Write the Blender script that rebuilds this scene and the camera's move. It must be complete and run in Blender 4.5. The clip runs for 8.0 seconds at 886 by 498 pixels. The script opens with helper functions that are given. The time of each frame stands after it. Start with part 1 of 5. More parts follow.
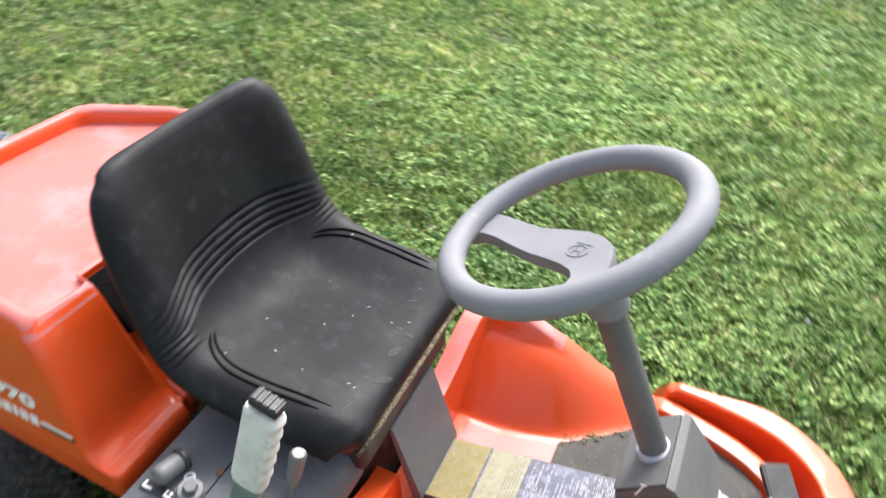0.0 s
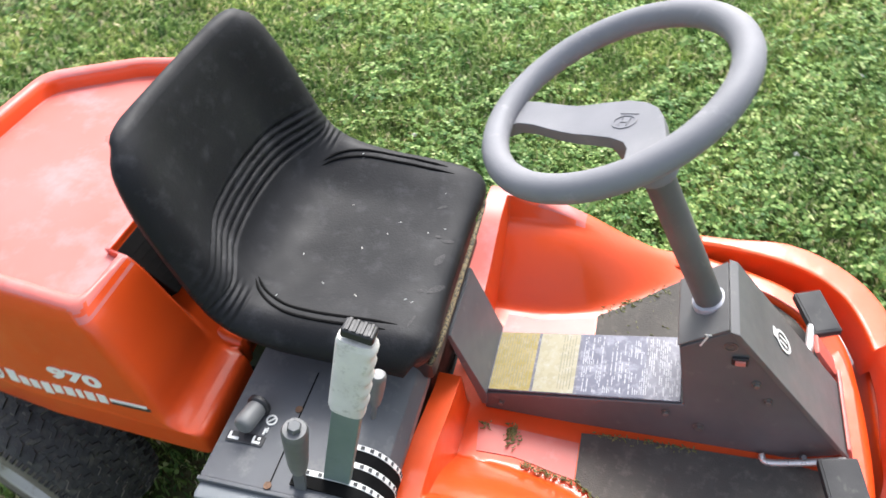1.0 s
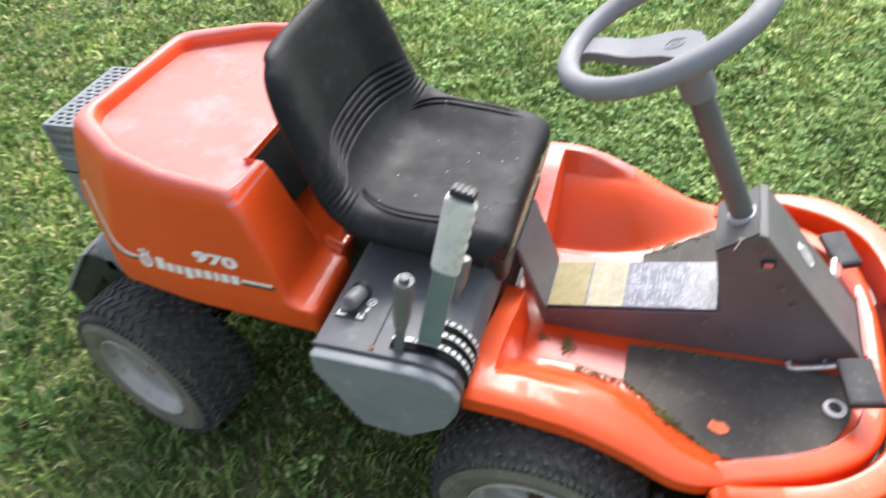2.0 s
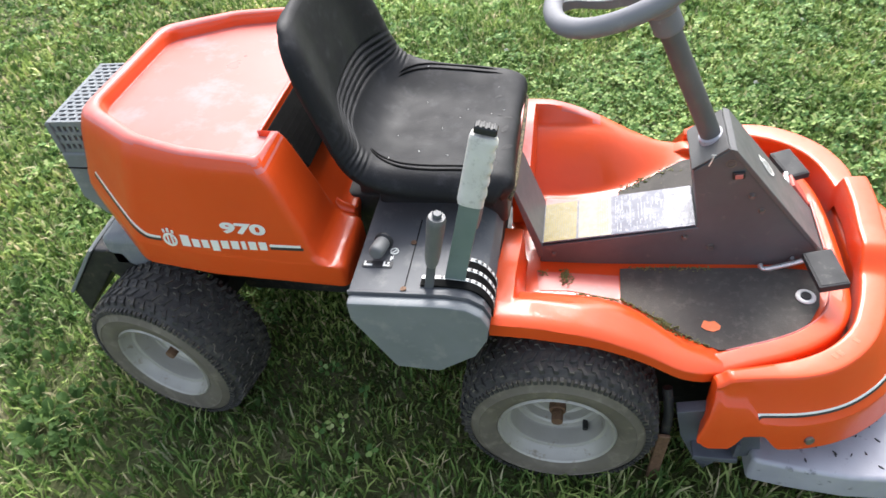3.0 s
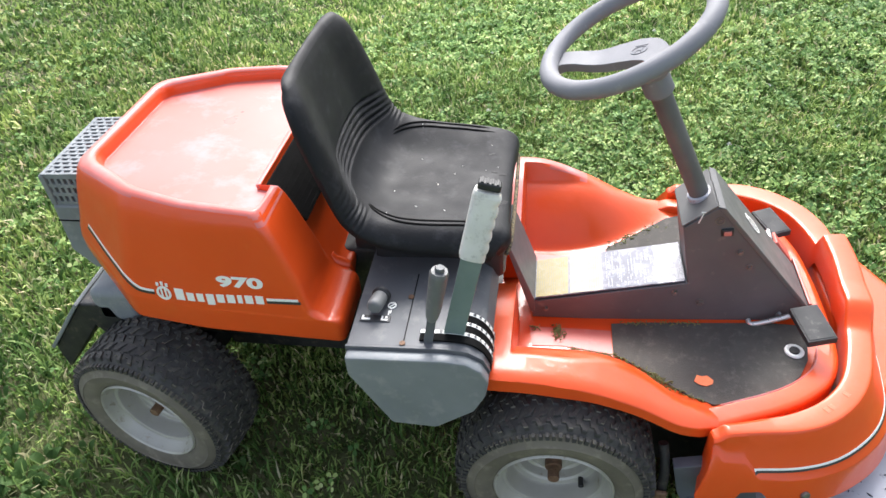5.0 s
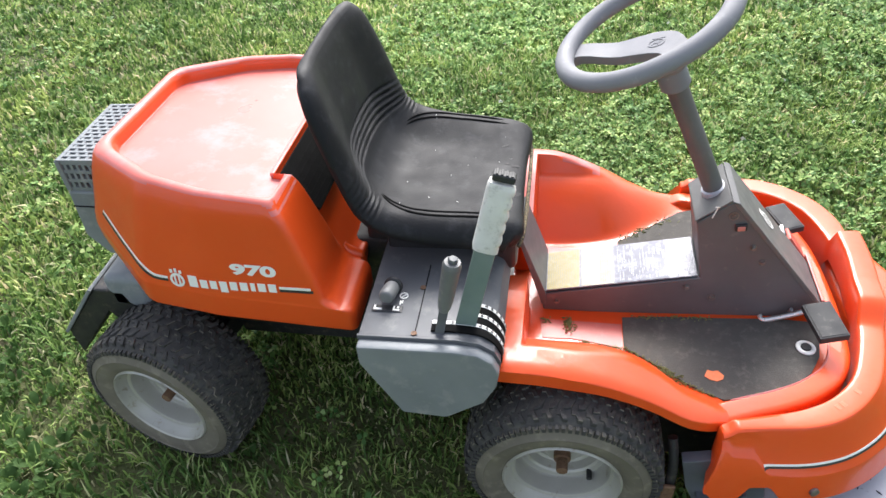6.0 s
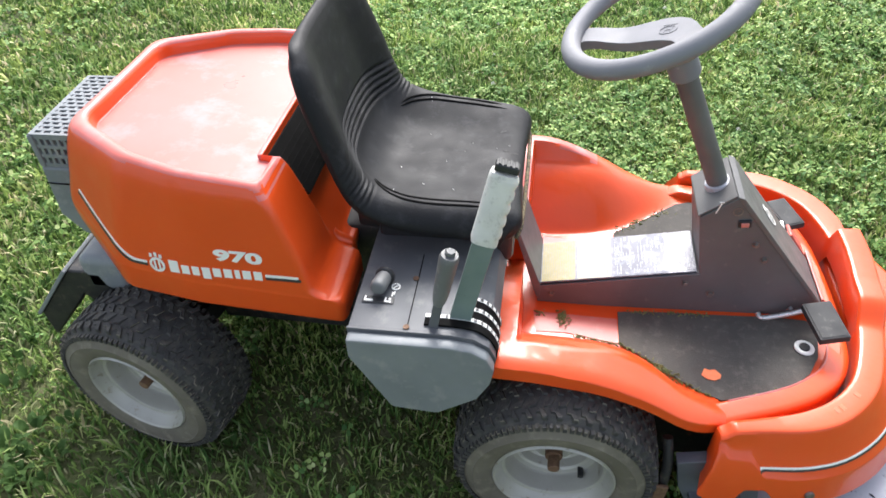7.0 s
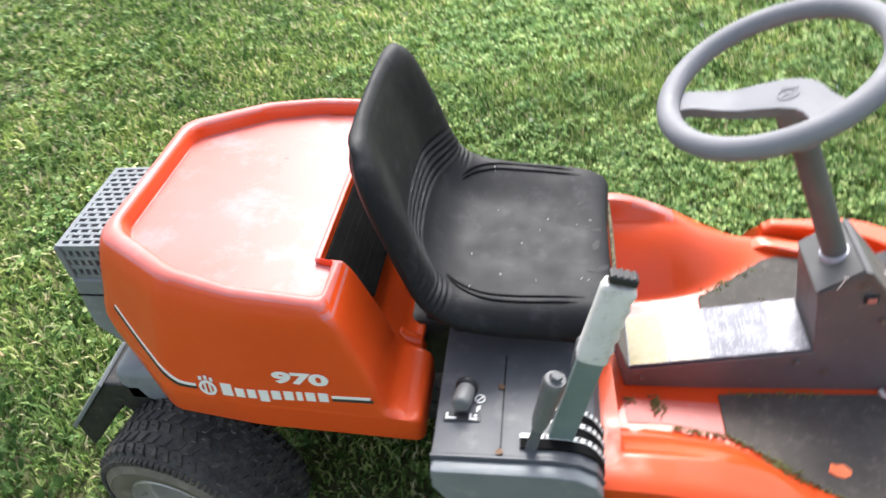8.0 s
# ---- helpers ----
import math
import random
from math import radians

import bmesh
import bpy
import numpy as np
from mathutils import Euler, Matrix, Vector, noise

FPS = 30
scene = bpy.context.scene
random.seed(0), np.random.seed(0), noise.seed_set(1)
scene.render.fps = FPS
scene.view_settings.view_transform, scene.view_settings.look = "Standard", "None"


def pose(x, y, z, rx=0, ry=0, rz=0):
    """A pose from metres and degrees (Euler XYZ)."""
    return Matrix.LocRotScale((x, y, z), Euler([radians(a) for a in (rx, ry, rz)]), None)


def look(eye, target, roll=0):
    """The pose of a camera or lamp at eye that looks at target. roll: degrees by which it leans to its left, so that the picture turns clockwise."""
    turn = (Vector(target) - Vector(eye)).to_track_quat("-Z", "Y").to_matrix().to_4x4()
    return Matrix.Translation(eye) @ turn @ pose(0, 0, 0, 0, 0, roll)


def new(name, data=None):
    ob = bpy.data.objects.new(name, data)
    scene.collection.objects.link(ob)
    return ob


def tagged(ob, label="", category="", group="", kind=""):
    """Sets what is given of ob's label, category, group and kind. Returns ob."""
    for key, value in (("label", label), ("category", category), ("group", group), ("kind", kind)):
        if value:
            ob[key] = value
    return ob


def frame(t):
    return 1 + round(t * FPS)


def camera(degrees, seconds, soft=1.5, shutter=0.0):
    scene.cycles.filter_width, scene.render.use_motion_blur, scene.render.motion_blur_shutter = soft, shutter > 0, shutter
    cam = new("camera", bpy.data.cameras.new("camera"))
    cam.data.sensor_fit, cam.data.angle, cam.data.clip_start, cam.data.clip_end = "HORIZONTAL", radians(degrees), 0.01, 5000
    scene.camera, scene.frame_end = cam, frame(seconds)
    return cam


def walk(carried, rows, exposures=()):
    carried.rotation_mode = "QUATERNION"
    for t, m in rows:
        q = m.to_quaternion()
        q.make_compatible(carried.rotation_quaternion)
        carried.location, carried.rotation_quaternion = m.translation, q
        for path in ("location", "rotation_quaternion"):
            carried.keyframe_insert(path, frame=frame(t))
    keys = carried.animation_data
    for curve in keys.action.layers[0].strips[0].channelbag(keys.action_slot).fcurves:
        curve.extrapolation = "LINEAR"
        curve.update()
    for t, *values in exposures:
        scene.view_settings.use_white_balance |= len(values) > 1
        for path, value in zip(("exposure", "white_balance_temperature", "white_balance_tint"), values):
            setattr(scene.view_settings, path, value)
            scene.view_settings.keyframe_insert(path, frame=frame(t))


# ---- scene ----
cam = camera(64.7, 8.0, 1.5, 0.35)
PATH = [
    (0, (0.21, -0.663, 1.393), (-0.39, 0.773, 0.137), 3.2),
    (0.2, (0.17, -0.653, 1.402), (-0.3, 0.771, 0.078), -0.5),
    (0.5, (0.134, -0.674, 1.387), (-0.352, 0.644, -0.036), -1.6),
    (0.7, (0.117, -0.678, 1.389), (-0.362, 0.61, -0.064), -1.9),
    (1, (0.106, -0.696, 1.387), (-0.331, 0.604, -0.068), -5.4),
    (1.2, (0.104, -0.702, 1.391), (-0.184, 0.63, -0.072), -3.1),
    (1.3, (0.11, -0.72, 1.395), (-0.16, 0.591, -0.092), -3.2),
    (1.5, (0.127, -0.79, 1.389), (-0.208, 0.511, -0.092), -3.9),
    (1.7, (0.128, -0.873, 1.399), (-0.242, 0.521, 0.014), -4.0),
    (1.8, (0.126, -0.918, 1.402), (-0.315, 0.471, 0.032), -4.3),
    (2, (0.115, -0.987, 1.401), (-0.428, 0.35, 0.016), -6.2),
    (2.2, (0.104, -1.041, 1.404), (-0.502, 0.236, -0.011), -10.8),
    (3.3, (-0.025, -1.173, 1.426), (-0.312, 0.248, 0.048), -6.2),
    (3.5, (-0.035, -1.174, 1.427), (-0.315, 0.277, 0.079), -6.0),
    (3.8, (-0.033, -1.172, 1.423), (-0.355, 0.291, 0.098), -6.9),
    (4, (-0.037, -1.164, 1.419), (-0.369, 0.296, 0.093), -6.9),
    (4.2, (-0.031, -1.173, 1.422), (-0.371, 0.289, 0.099), -7.7),
    (4.5, (-0.037, -1.169, 1.428), (-0.311, 0.31, 0.11), -5.3),
    (4.7, (-0.04, -1.172, 1.428), (-0.309, 0.329, 0.134), -4.8),
    (5.8, (-0.046, -1.18, 1.43), (-0.343, 0.305, 0.124), -4.4),
    (6, (-0.05, -1.179, 1.43), (-0.347, 0.3, 0.118), -4.4),
    (6.2, (-0.054, -1.174, 1.43), (-0.36, 0.322, 0.139), -4.4),
    (6.5, (-0.068, -1.176, 1.422), (-0.388, 0.309, 0.121), -3.8),
    (6.8, (-0.077, -1.159, 1.416), (-0.377, 0.282, 0.062), -2.6),
    (7, (-0.083, -1.13, 1.41), (-0.323, 0.318, 0.051), -1.7),
    (7.2, (-0.088, -1.075, 1.413), (-0.334, 0.363, 0.044), -2.0),
    (7.5, (-0.112, -1.012, 1.426), (-0.379, 0.483, 0.125), -1.7),
    (7.8, (-0.161, -0.97, 1.432), (-0.471, 0.531, 0.147), -2.3),
    (8, (-0.219, -0.932, 1.42), (-0.5, 0.53, 0.085), -6.0),
]
EXPOSURES = [(0.0, 1.82, 6400, 10), (1.2, 1.78, 6340, 10), (8.0, 1.78, 6340, 10)]
walk(cam, [(t, look(eye, target, roll)) for t, eye, target, roll in PATH], EXPOSURES)

from mathutils.bvhtree import BVHTree

# ---- sky and sun: a bright overcast day ----
SUN_ELEVATION, SUN_AZIMUTH = 46.0, 91.0   # azimuth counted from +x towards +y
world = bpy.data.worlds.new("overcast_sky")
scene.world = world
world.use_nodes = True
wn, wl = world.node_tree.nodes, world.node_tree.links
wn.clear()
w_out = wn.new("ShaderNodeOutputWorld")
w_bg = wn.new("ShaderNodeBackground")
w_sky = wn.new("ShaderNodeTexSky")
w_sky.sky_type = "NISHITA"
w_sky.sun_disc = False
w_sky.sun_elevation = radians(SUN_ELEVATION)
w_sky.sun_rotation = radians(90.0 - SUN_AZIMUTH)
w_sky.air_density, w_sky.dust_density, w_sky.ozone_density = 1.0, 4.5, 1.5
w_bg.inputs["Strength"].default_value = 0.121
w_pale = wn.new("ShaderNodeHueSaturation")   # thin cloud takes most of the blue out of the sky
w_pale.inputs["Saturation"].default_value = 0.55
wl.new(w_sky.outputs["Color"], w_pale.inputs["Color"])
wl.new(w_pale.outputs["Color"], w_bg.inputs["Color"])
wl.new(w_bg.outputs["Background"], w_out.inputs["Surface"])

sun_data = bpy.data.lights.new("sun", "SUN")
sun_data.energy, sun_data.angle, sun_data.color = 1.28, radians(28.0), (1.0, 0.99, 0.985)
sun = new("sun", sun_data)
se, sa = radians(SUN_ELEVATION), radians(SUN_AZIMUTH)
sun_from = Vector((math.cos(se) * math.cos(sa), math.cos(se) * math.sin(sa), math.sin(se)))
sun.matrix_world = look(sun_from * 20.0, (0, 0, 0))


# ---- materials ----
def mat_base(name):
    m = bpy.data.materials.new(name)
    m.use_nodes = True
    nt = m.node_tree
    return m, nt.nodes, nt.links, nt.nodes["Principled BSDF"]


def noise_node(n, l, scale, detail=4.0, rough=0.55):
    tc = n.new("ShaderNodeTexCoord")
    src = tc.outputs["Object"]
    t = n.new("ShaderNodeTexNoise")
    t.inputs["Scale"].default_value = scale
    t.inputs["Detail"].default_value = detail
    t.inputs["Roughness"].default_value = rough
    l.new(src, t.inputs["Vector"])
    return t


def ramp(n, l, src, stops):
    r = n.new("ShaderNodeValToRGB")
    els = r.color_ramp.elements
    while len(els) < len(stops):
        els.new(0.5)
    for e, (p, c) in zip(els, stops):
        e.position = p
        e.color = (*c, 1.0) if len(c) == 3 else c
    l.new(src, r.inputs["Fac"])
    return r


def mixed(n, l, fac, a, b):
    m = n.new("ShaderNodeMix")
    m.data_type = "RGBA"
    if hasattr(fac, "links"):
        l.new(fac, m.inputs["Factor"])
    else:
        m.inputs["Factor"].default_value = fac
    for sock, v in ((m.inputs["A"], a), (m.inputs["B"], b)):
        if hasattr(v, "links"):
            l.new(v, sock)
        else:
            sock.default_value = (*v, 1.0)
    return m.outputs["Result"]


def bump(n, l, p, src, strength, distance=0.002, chain=None):
    b = n.new("ShaderNodeBump")
    b.inputs["Strength"].default_value = strength
    b.inputs["Distance"].default_value = distance
    l.new(src, b.inputs["Height"])
    if chain:
        l.new(chain.outputs["Normal"], b.inputs["Normal"])
    l.new(b.outputs["Normal"], p.inputs["Normal"])
    return b


def worn(name, a, b, dirt, rough=(0.3, 0.5), big=6.0, fine=160.0, dirt_from=0.6, dirt_to=0.75, metal=0.0, coat=0.0, grain=0.15, spec=0.5, depth=0.001, waves=0.0, thin=0.0):
    """A surface of two near tones, with patches of dirt or wear, uneven gloss and fine grain."""
    m, n, l, p = mat_base(name)
    t1 = noise_node(n, l, big, 5.0)
    base = mixed(n, l, ramp(n, l, t1.outputs["Fac"], [(0.35, (0, 0, 0)), (0.65, (1, 1, 1))]).outputs["Color"], a, b)
    t2 = noise_node(n, l, big * 3.7, 8.0, 0.65)
    d = ramp(n, l, t2.outputs["Fac"], [(dirt_from, (0, 0, 0)), (dirt_to, (1, 1, 1))])
    l.new(mixed(n, l, d.outputs["Color"], base, dirt), p.inputs["Base Color"])
    t3 = noise_node(n, l, big * 2.1, 6.0)
    mr = n.new("ShaderNodeMapRange")
    mr.inputs["From Min"].default_value, mr.inputs["From Max"].default_value = 0.3, 0.7
    mr.inputs["To Min"].default_value, mr.inputs["To Max"].default_value = rough
    l.new(t3.outputs["Fac"], mr.inputs["Value"])
    l.new(mr.outputs["Result"], p.inputs["Roughness"])
    p.inputs["Metallic"].default_value = metal
    p.inputs["Specular IOR Level"].default_value = spec
    p.inputs["Coat Weight"].default_value = coat
    p.inputs["Coat Roughness"].default_value = 0.10
    t4 = noise_node(n, l, fine, 3.0)
    fine_bump = bump(n, l, p, t4.outputs["Fac"], grain, depth)
    if waves:
        t5 = noise_node(n, l, 13.0, 3.0)
        bump(n, l, p, t5.outputs["Fac"], waves, 0.008, fine_bump)
        l.new(p.inputs["Normal"].links[0].from_socket, p.inputs["Coat Normal"])
    if thin:
        # a thin shell lets a little light through
        tr = n.new("ShaderNodeBsdfTranslucent")
        l.new(p.inputs["Base Color"].links[0].from_socket, tr.inputs["Color"])
        mx = n.new("ShaderNodeMixShader")
        mx.inputs["Fac"].default_value = thin
        l.new(p.outputs["BSDF"], mx.inputs[1])
        l.new(tr.outputs["BSDF"], mx.inputs[2])
        l.new(mx.outputs["Shader"], n["Material Output"].inputs["Surface"])
    return m


ORANGE = worn("orange_plastic", (0.72, 0.077, 0.010), (0.69, 0.071, 0.009), (0.65, 0.088, 0.024), (0.30, 0.45), 5.0, 220.0, 0.64, 0.8, coat=0.42, grain=0.03, waves=0.22, spec=0.36, thin=0.06)
# pale pink: faded plastic, with the sheen of the sky put into the colour
FADED_SHEEN = worn("faded_sheen_orange_plastic", (0.54, 0.128, 0.100), (0.54, 0.158, 0.138), (0.55, 0.205, 0.195), (0.27, 0.40), 2.6, 220.0, 0.50, 0.64, coat=0.0, grain=0.03, spec=0.28)
VINYL = worn("black_vinyl", (0.0080, 0.0083, 0.0098), (0.0108, 0.0112, 0.0128), (0.028, 0.029, 0.032), (0.54, 0.68), 9.0, 300.0, 0.53, 0.76, grain=0.45, depth=0.0008, spec=0.22)
GROOVE = worn("dark_seam", (0.006, 0.006, 0.006), (0.009, 0.009, 0.009), (0.015, 0.014, 0.013), (0.7, 0.9), 30.0, 300.0, spec=0.04)
WHEEL_GREY = worn("grey_moulded_rubber", (0.185, 0.185, 0.196), (0.218, 0.217, 0.229), (0.285, 0.281, 0.286), (0.5, 0.68), 9.0, 500.0, 0.60, 0.75, grain=0.3, depth=0.0007, spec=0.25)
COLUMN_GREY = worn("grey_painted_tube", (0.088, 0.086, 0.085), (0.112, 0.110, 0.108), (0.17, 0.16, 0.15), (0.42, 0.6), 12.0, 300.0, 0.62, 0.76)
CONSOLE_GREY = worn("grey_console_plastic", (0.092, 0.095, 0.101), (0.118, 0.121, 0.127), (0.175, 0.174, 0.17), (0.42, 0.58), 7.0, 500.0, 0.54, 0.74, grain=0.25, depth=0.0006, spec=0.30)
KNOB_GREY = worn("worn_grey_knob_plastic", (0.120, 0.122, 0.122), (0.150, 0.152, 0.150), (0.22, 0.215, 0.20), (0.42, 0.6), 14.0, 500.0, 0.58, 0.75, grain=0.25, depth=0.0006)
COVER_GREY = worn("pale_grey_cover_plastic", (0.170, 0.184, 0.190), (0.210, 0.224, 0.230), (0.27, 0.272, 0.265), (0.40, 0.56), 7.0, 500.0, 0.54, 0.72, grain=0.2, depth=0.0006, spec=0.32)
DARK_STEEL = worn("dark_grey_painted_steel", (0.082, 0.087, 0.091), (0.104, 0.108, 0.112), (0.165, 0.160, 0.154), (0.42, 0.6), 9.0, 260.0, 0.60, 0.76, grain=0.1)
BLACK_PLASTIC = worn("black_plastic", (0.015, 0.015, 0.016), (0.022, 0.022, 0.023), (0.06, 0.055, 0.045), (0.4, 0.6), 16.0, 400.0, 0.62, 0.8)
FRAME_BLACK = worn("black_chassis_paint", (0.012, 0.012, 0.013), (0.020, 0.019, 0.018), (0.075, 0.06, 0.045), (0.5, 0.75), 14.0, 200.0, 0.55, 0.7)
RUBBER = worn("weathered_tyre_rubber", (0.029, 0.028, 0.027), (0.045, 0.043, 0.040), (0.088, 0.080, 0.064), (0.65, 0.88), 14.0, 260.0, 0.48, 0.72, grain=0.3)
SIDEWALL = worn("dusty_tyre_sidewall", (0.110, 0.096, 0.074), (0.150, 0.132, 0.102), (0.215, 0.188, 0.145), (0.65, 0.88), 8.0, 260.0, 0.52, 0.72, grain=0.25)
RIM_PAINT = worn("dull_silver_rim_paint", (0.37, 0.355, 0.315), (0.44, 0.425, 0.38), (0.22, 0.185, 0.13), (0.36, 0.52), 9.0, 200.0, 0.58, 0.70, metal=0.3)
RUST = worn("rusty_steel", (0.14, 0.075, 0.042), (0.20, 0.115, 0.068), (0.08, 0.048, 0.030), (0.6, 0.85), 60.0, 500.0, 0.5, 0.7, metal=0.2)
BOLT_STEEL = worn("zinc_bolt_steel", (0.14, 0.13, 0.12), (0.24, 0.225, 0.21), (0.18, 0.12, 0.08), (0.35, 0.55), 90.0, 500.0, 0.56, 0.7, metal=0.6)
ROD_STEEL = worn("bright_rod_steel", (0.62, 0.61, 0.60), (0.72, 0.71, 0.70), (0.35, 0.30, 0.26), (0.25, 0.4), 40.0, 500.0, 0.6, 0.75, metal=0.7)
DECK_METAL = worn("worn_pale_deck_paint", (0.36, 0.36, 0.40), (0.44, 0.44, 0.48), (0.20, 0.20, 0.215), (0.45, 0.62), 9.0, 200.0, 0.60, 0.66, metal=0.1)
GRIP_CREAM = worn("grimy_cream_grip", (0.58, 0.57, 0.525), (0.66, 0.65, 0.60), (0.40, 0.385, 0.34), (0.55, 0.75), 22.0, 400.0, 0.54, 0.72, grain=0.3)
LEVER_GREEN = worn("grey_green_lever_paint", (0.130, 0.180, 0.166), (0.158, 0.206, 0.190), (0.08, 0.095, 0.09), (0.4, 0.55), 20.0, 300.0, 0.64, 0.74)
MAT_RUBBER = worn("gritty_foot_mat", (0.070, 0.065, 0.059), (0.088, 0.082, 0.073), (0.124, 0.114, 0.099), (0.75, 0.95), 16.0, 420.0, 0.52, 0.72, grain=0.8, depth=0.0015, spec=0.22)
MOSS = worn("dry_moss", (0.16, 0.18, 0.060), (0.24, 0.24, 0.10), (0.10, 0.14, 0.035), (0.85, 0.95), 70.0, 500.0, 0.5, 0.65, grain=0.9, depth=0.003)
WHITE_PAINT = worn("white_print", (0.76, 0.75, 0.71), (0.80, 0.79, 0.75), (0.55, 0.54, 0.52), (0.4, 0.55), 40.0, 300.0, 0.66, 0.8)
BLACK_PRINT = worn("black_print", (0.022, 0.022, 0.023), (0.03, 0.03, 0.031), (0.08, 0.08, 0.08), (0.4, 0.55), 40.0, 300.0, 0.66, 0.8)
YELLOW_LABEL = worn("faded_yellow_label", (0.245, 0.195, 0.065), (0.265, 0.215, 0.085), (0.29, 0.26, 0.165), (0.22, 0.34), 24.0, 300.0, 0.5, 0.68, spec=0.31)
CREAM_LABEL = worn("bleached_cream_label", (0.265, 0.240, 0.155), (0.285, 0.26, 0.175), (0.31, 0.295, 0.235), (0.22, 0.34), 24.0, 300.0, 0.5, 0.68, spec=0.31)
SILVER_LABEL = worn("worn_silver_label", (0.095, 0.095, 0.115), (0.125, 0.125, 0.148), (0.22, 0.22, 0.245), (0.22, 0.36), 26.0, 300.0, 0.5, 0.66, metal=0.1, spec=0.20)
GREY_PRINT = worn("faint_grey_print", (0.17, 0.155, 0.10), (0.20, 0.18, 0.12), (0.27, 0.25, 0.19), (0.32, 0.44), 40.0, 300.0, 0.55, 0.7, spec=0.20)
PALE_PRINT = worn("rubbed_slate_label", (0.095, 0.098, 0.130), (0.125, 0.128, 0.165), (0.20, 0.20, 0.24), (0.26, 0.42), 13.0, 300.0, 0.50, 0.60, spec=0.20)
RUBBED_WHITE = worn("rubbed_white_print", (0.34, 0.34, 0.36), (0.40, 0.40, 0.42), (0.14, 0.14, 0.16), (0.28, 0.44), 30.0, 300.0, 0.52, 0.60, spec=0.20)
PEDAL_RUBBER = worn("grey_pedal_rubber", (0.036, 0.036, 0.037), (0.050, 0.050, 0.050), (0.09, 0.086, 0.078), (0.55, 0.75), 14.0, 400.0, 0.58, 0.75, grain=0.3, spec=0.22)
SLATE = worn("slate_grey_deck_paint", (0.074, 0.080, 0.096), (0.096, 0.103, 0.120), (0.14, 0.14, 0.15), (0.4, 0.6), 11.0, 220.0, 0.60, 0.74)
FADED_MARK = worn("rubbed_mark", (0.72, 0.100, 0.030), (0.72, 0.125, 0.050), (0.72, 0.085, 0.018), (0.3, 0.5), 60.0, 300.0, 0.48, 0.56)
SCUFF = worn("pale_scuffed_vinyl", (0.040, 0.038, 0.038), (0.055, 0.052, 0.052), (0.020, 0.020, 0.021), (0.6, 0.75), 120.0, 500.0, 0.46, 0.56, spec=0.25)
TAN_DUST = worn("tan_dusty_edge", (0.16, 0.125, 0.07), (0.22, 0.175, 0.10), (0.035, 0.032, 0.028), (0.7, 0.9), 60.0, 500.0, 0.44, 0.58, grain=0.5, spec=0.2)
RED_LAMP = worn("red_switch_plastic", (0.50, 0.16, 0.13), (0.56, 0.22, 0.18), (0.62, 0.34, 0.30), (0.3, 0.45), 60.0, 300.0, 0.6, 0.75)
ORANGE_FLAKE = worn("orange_paint_flake", (0.80, 0.16, 0.05), (0.84, 0.22, 0.08), (0.7, 0.2, 0.1), (0.5, 0.6), 40.0, 300.0)


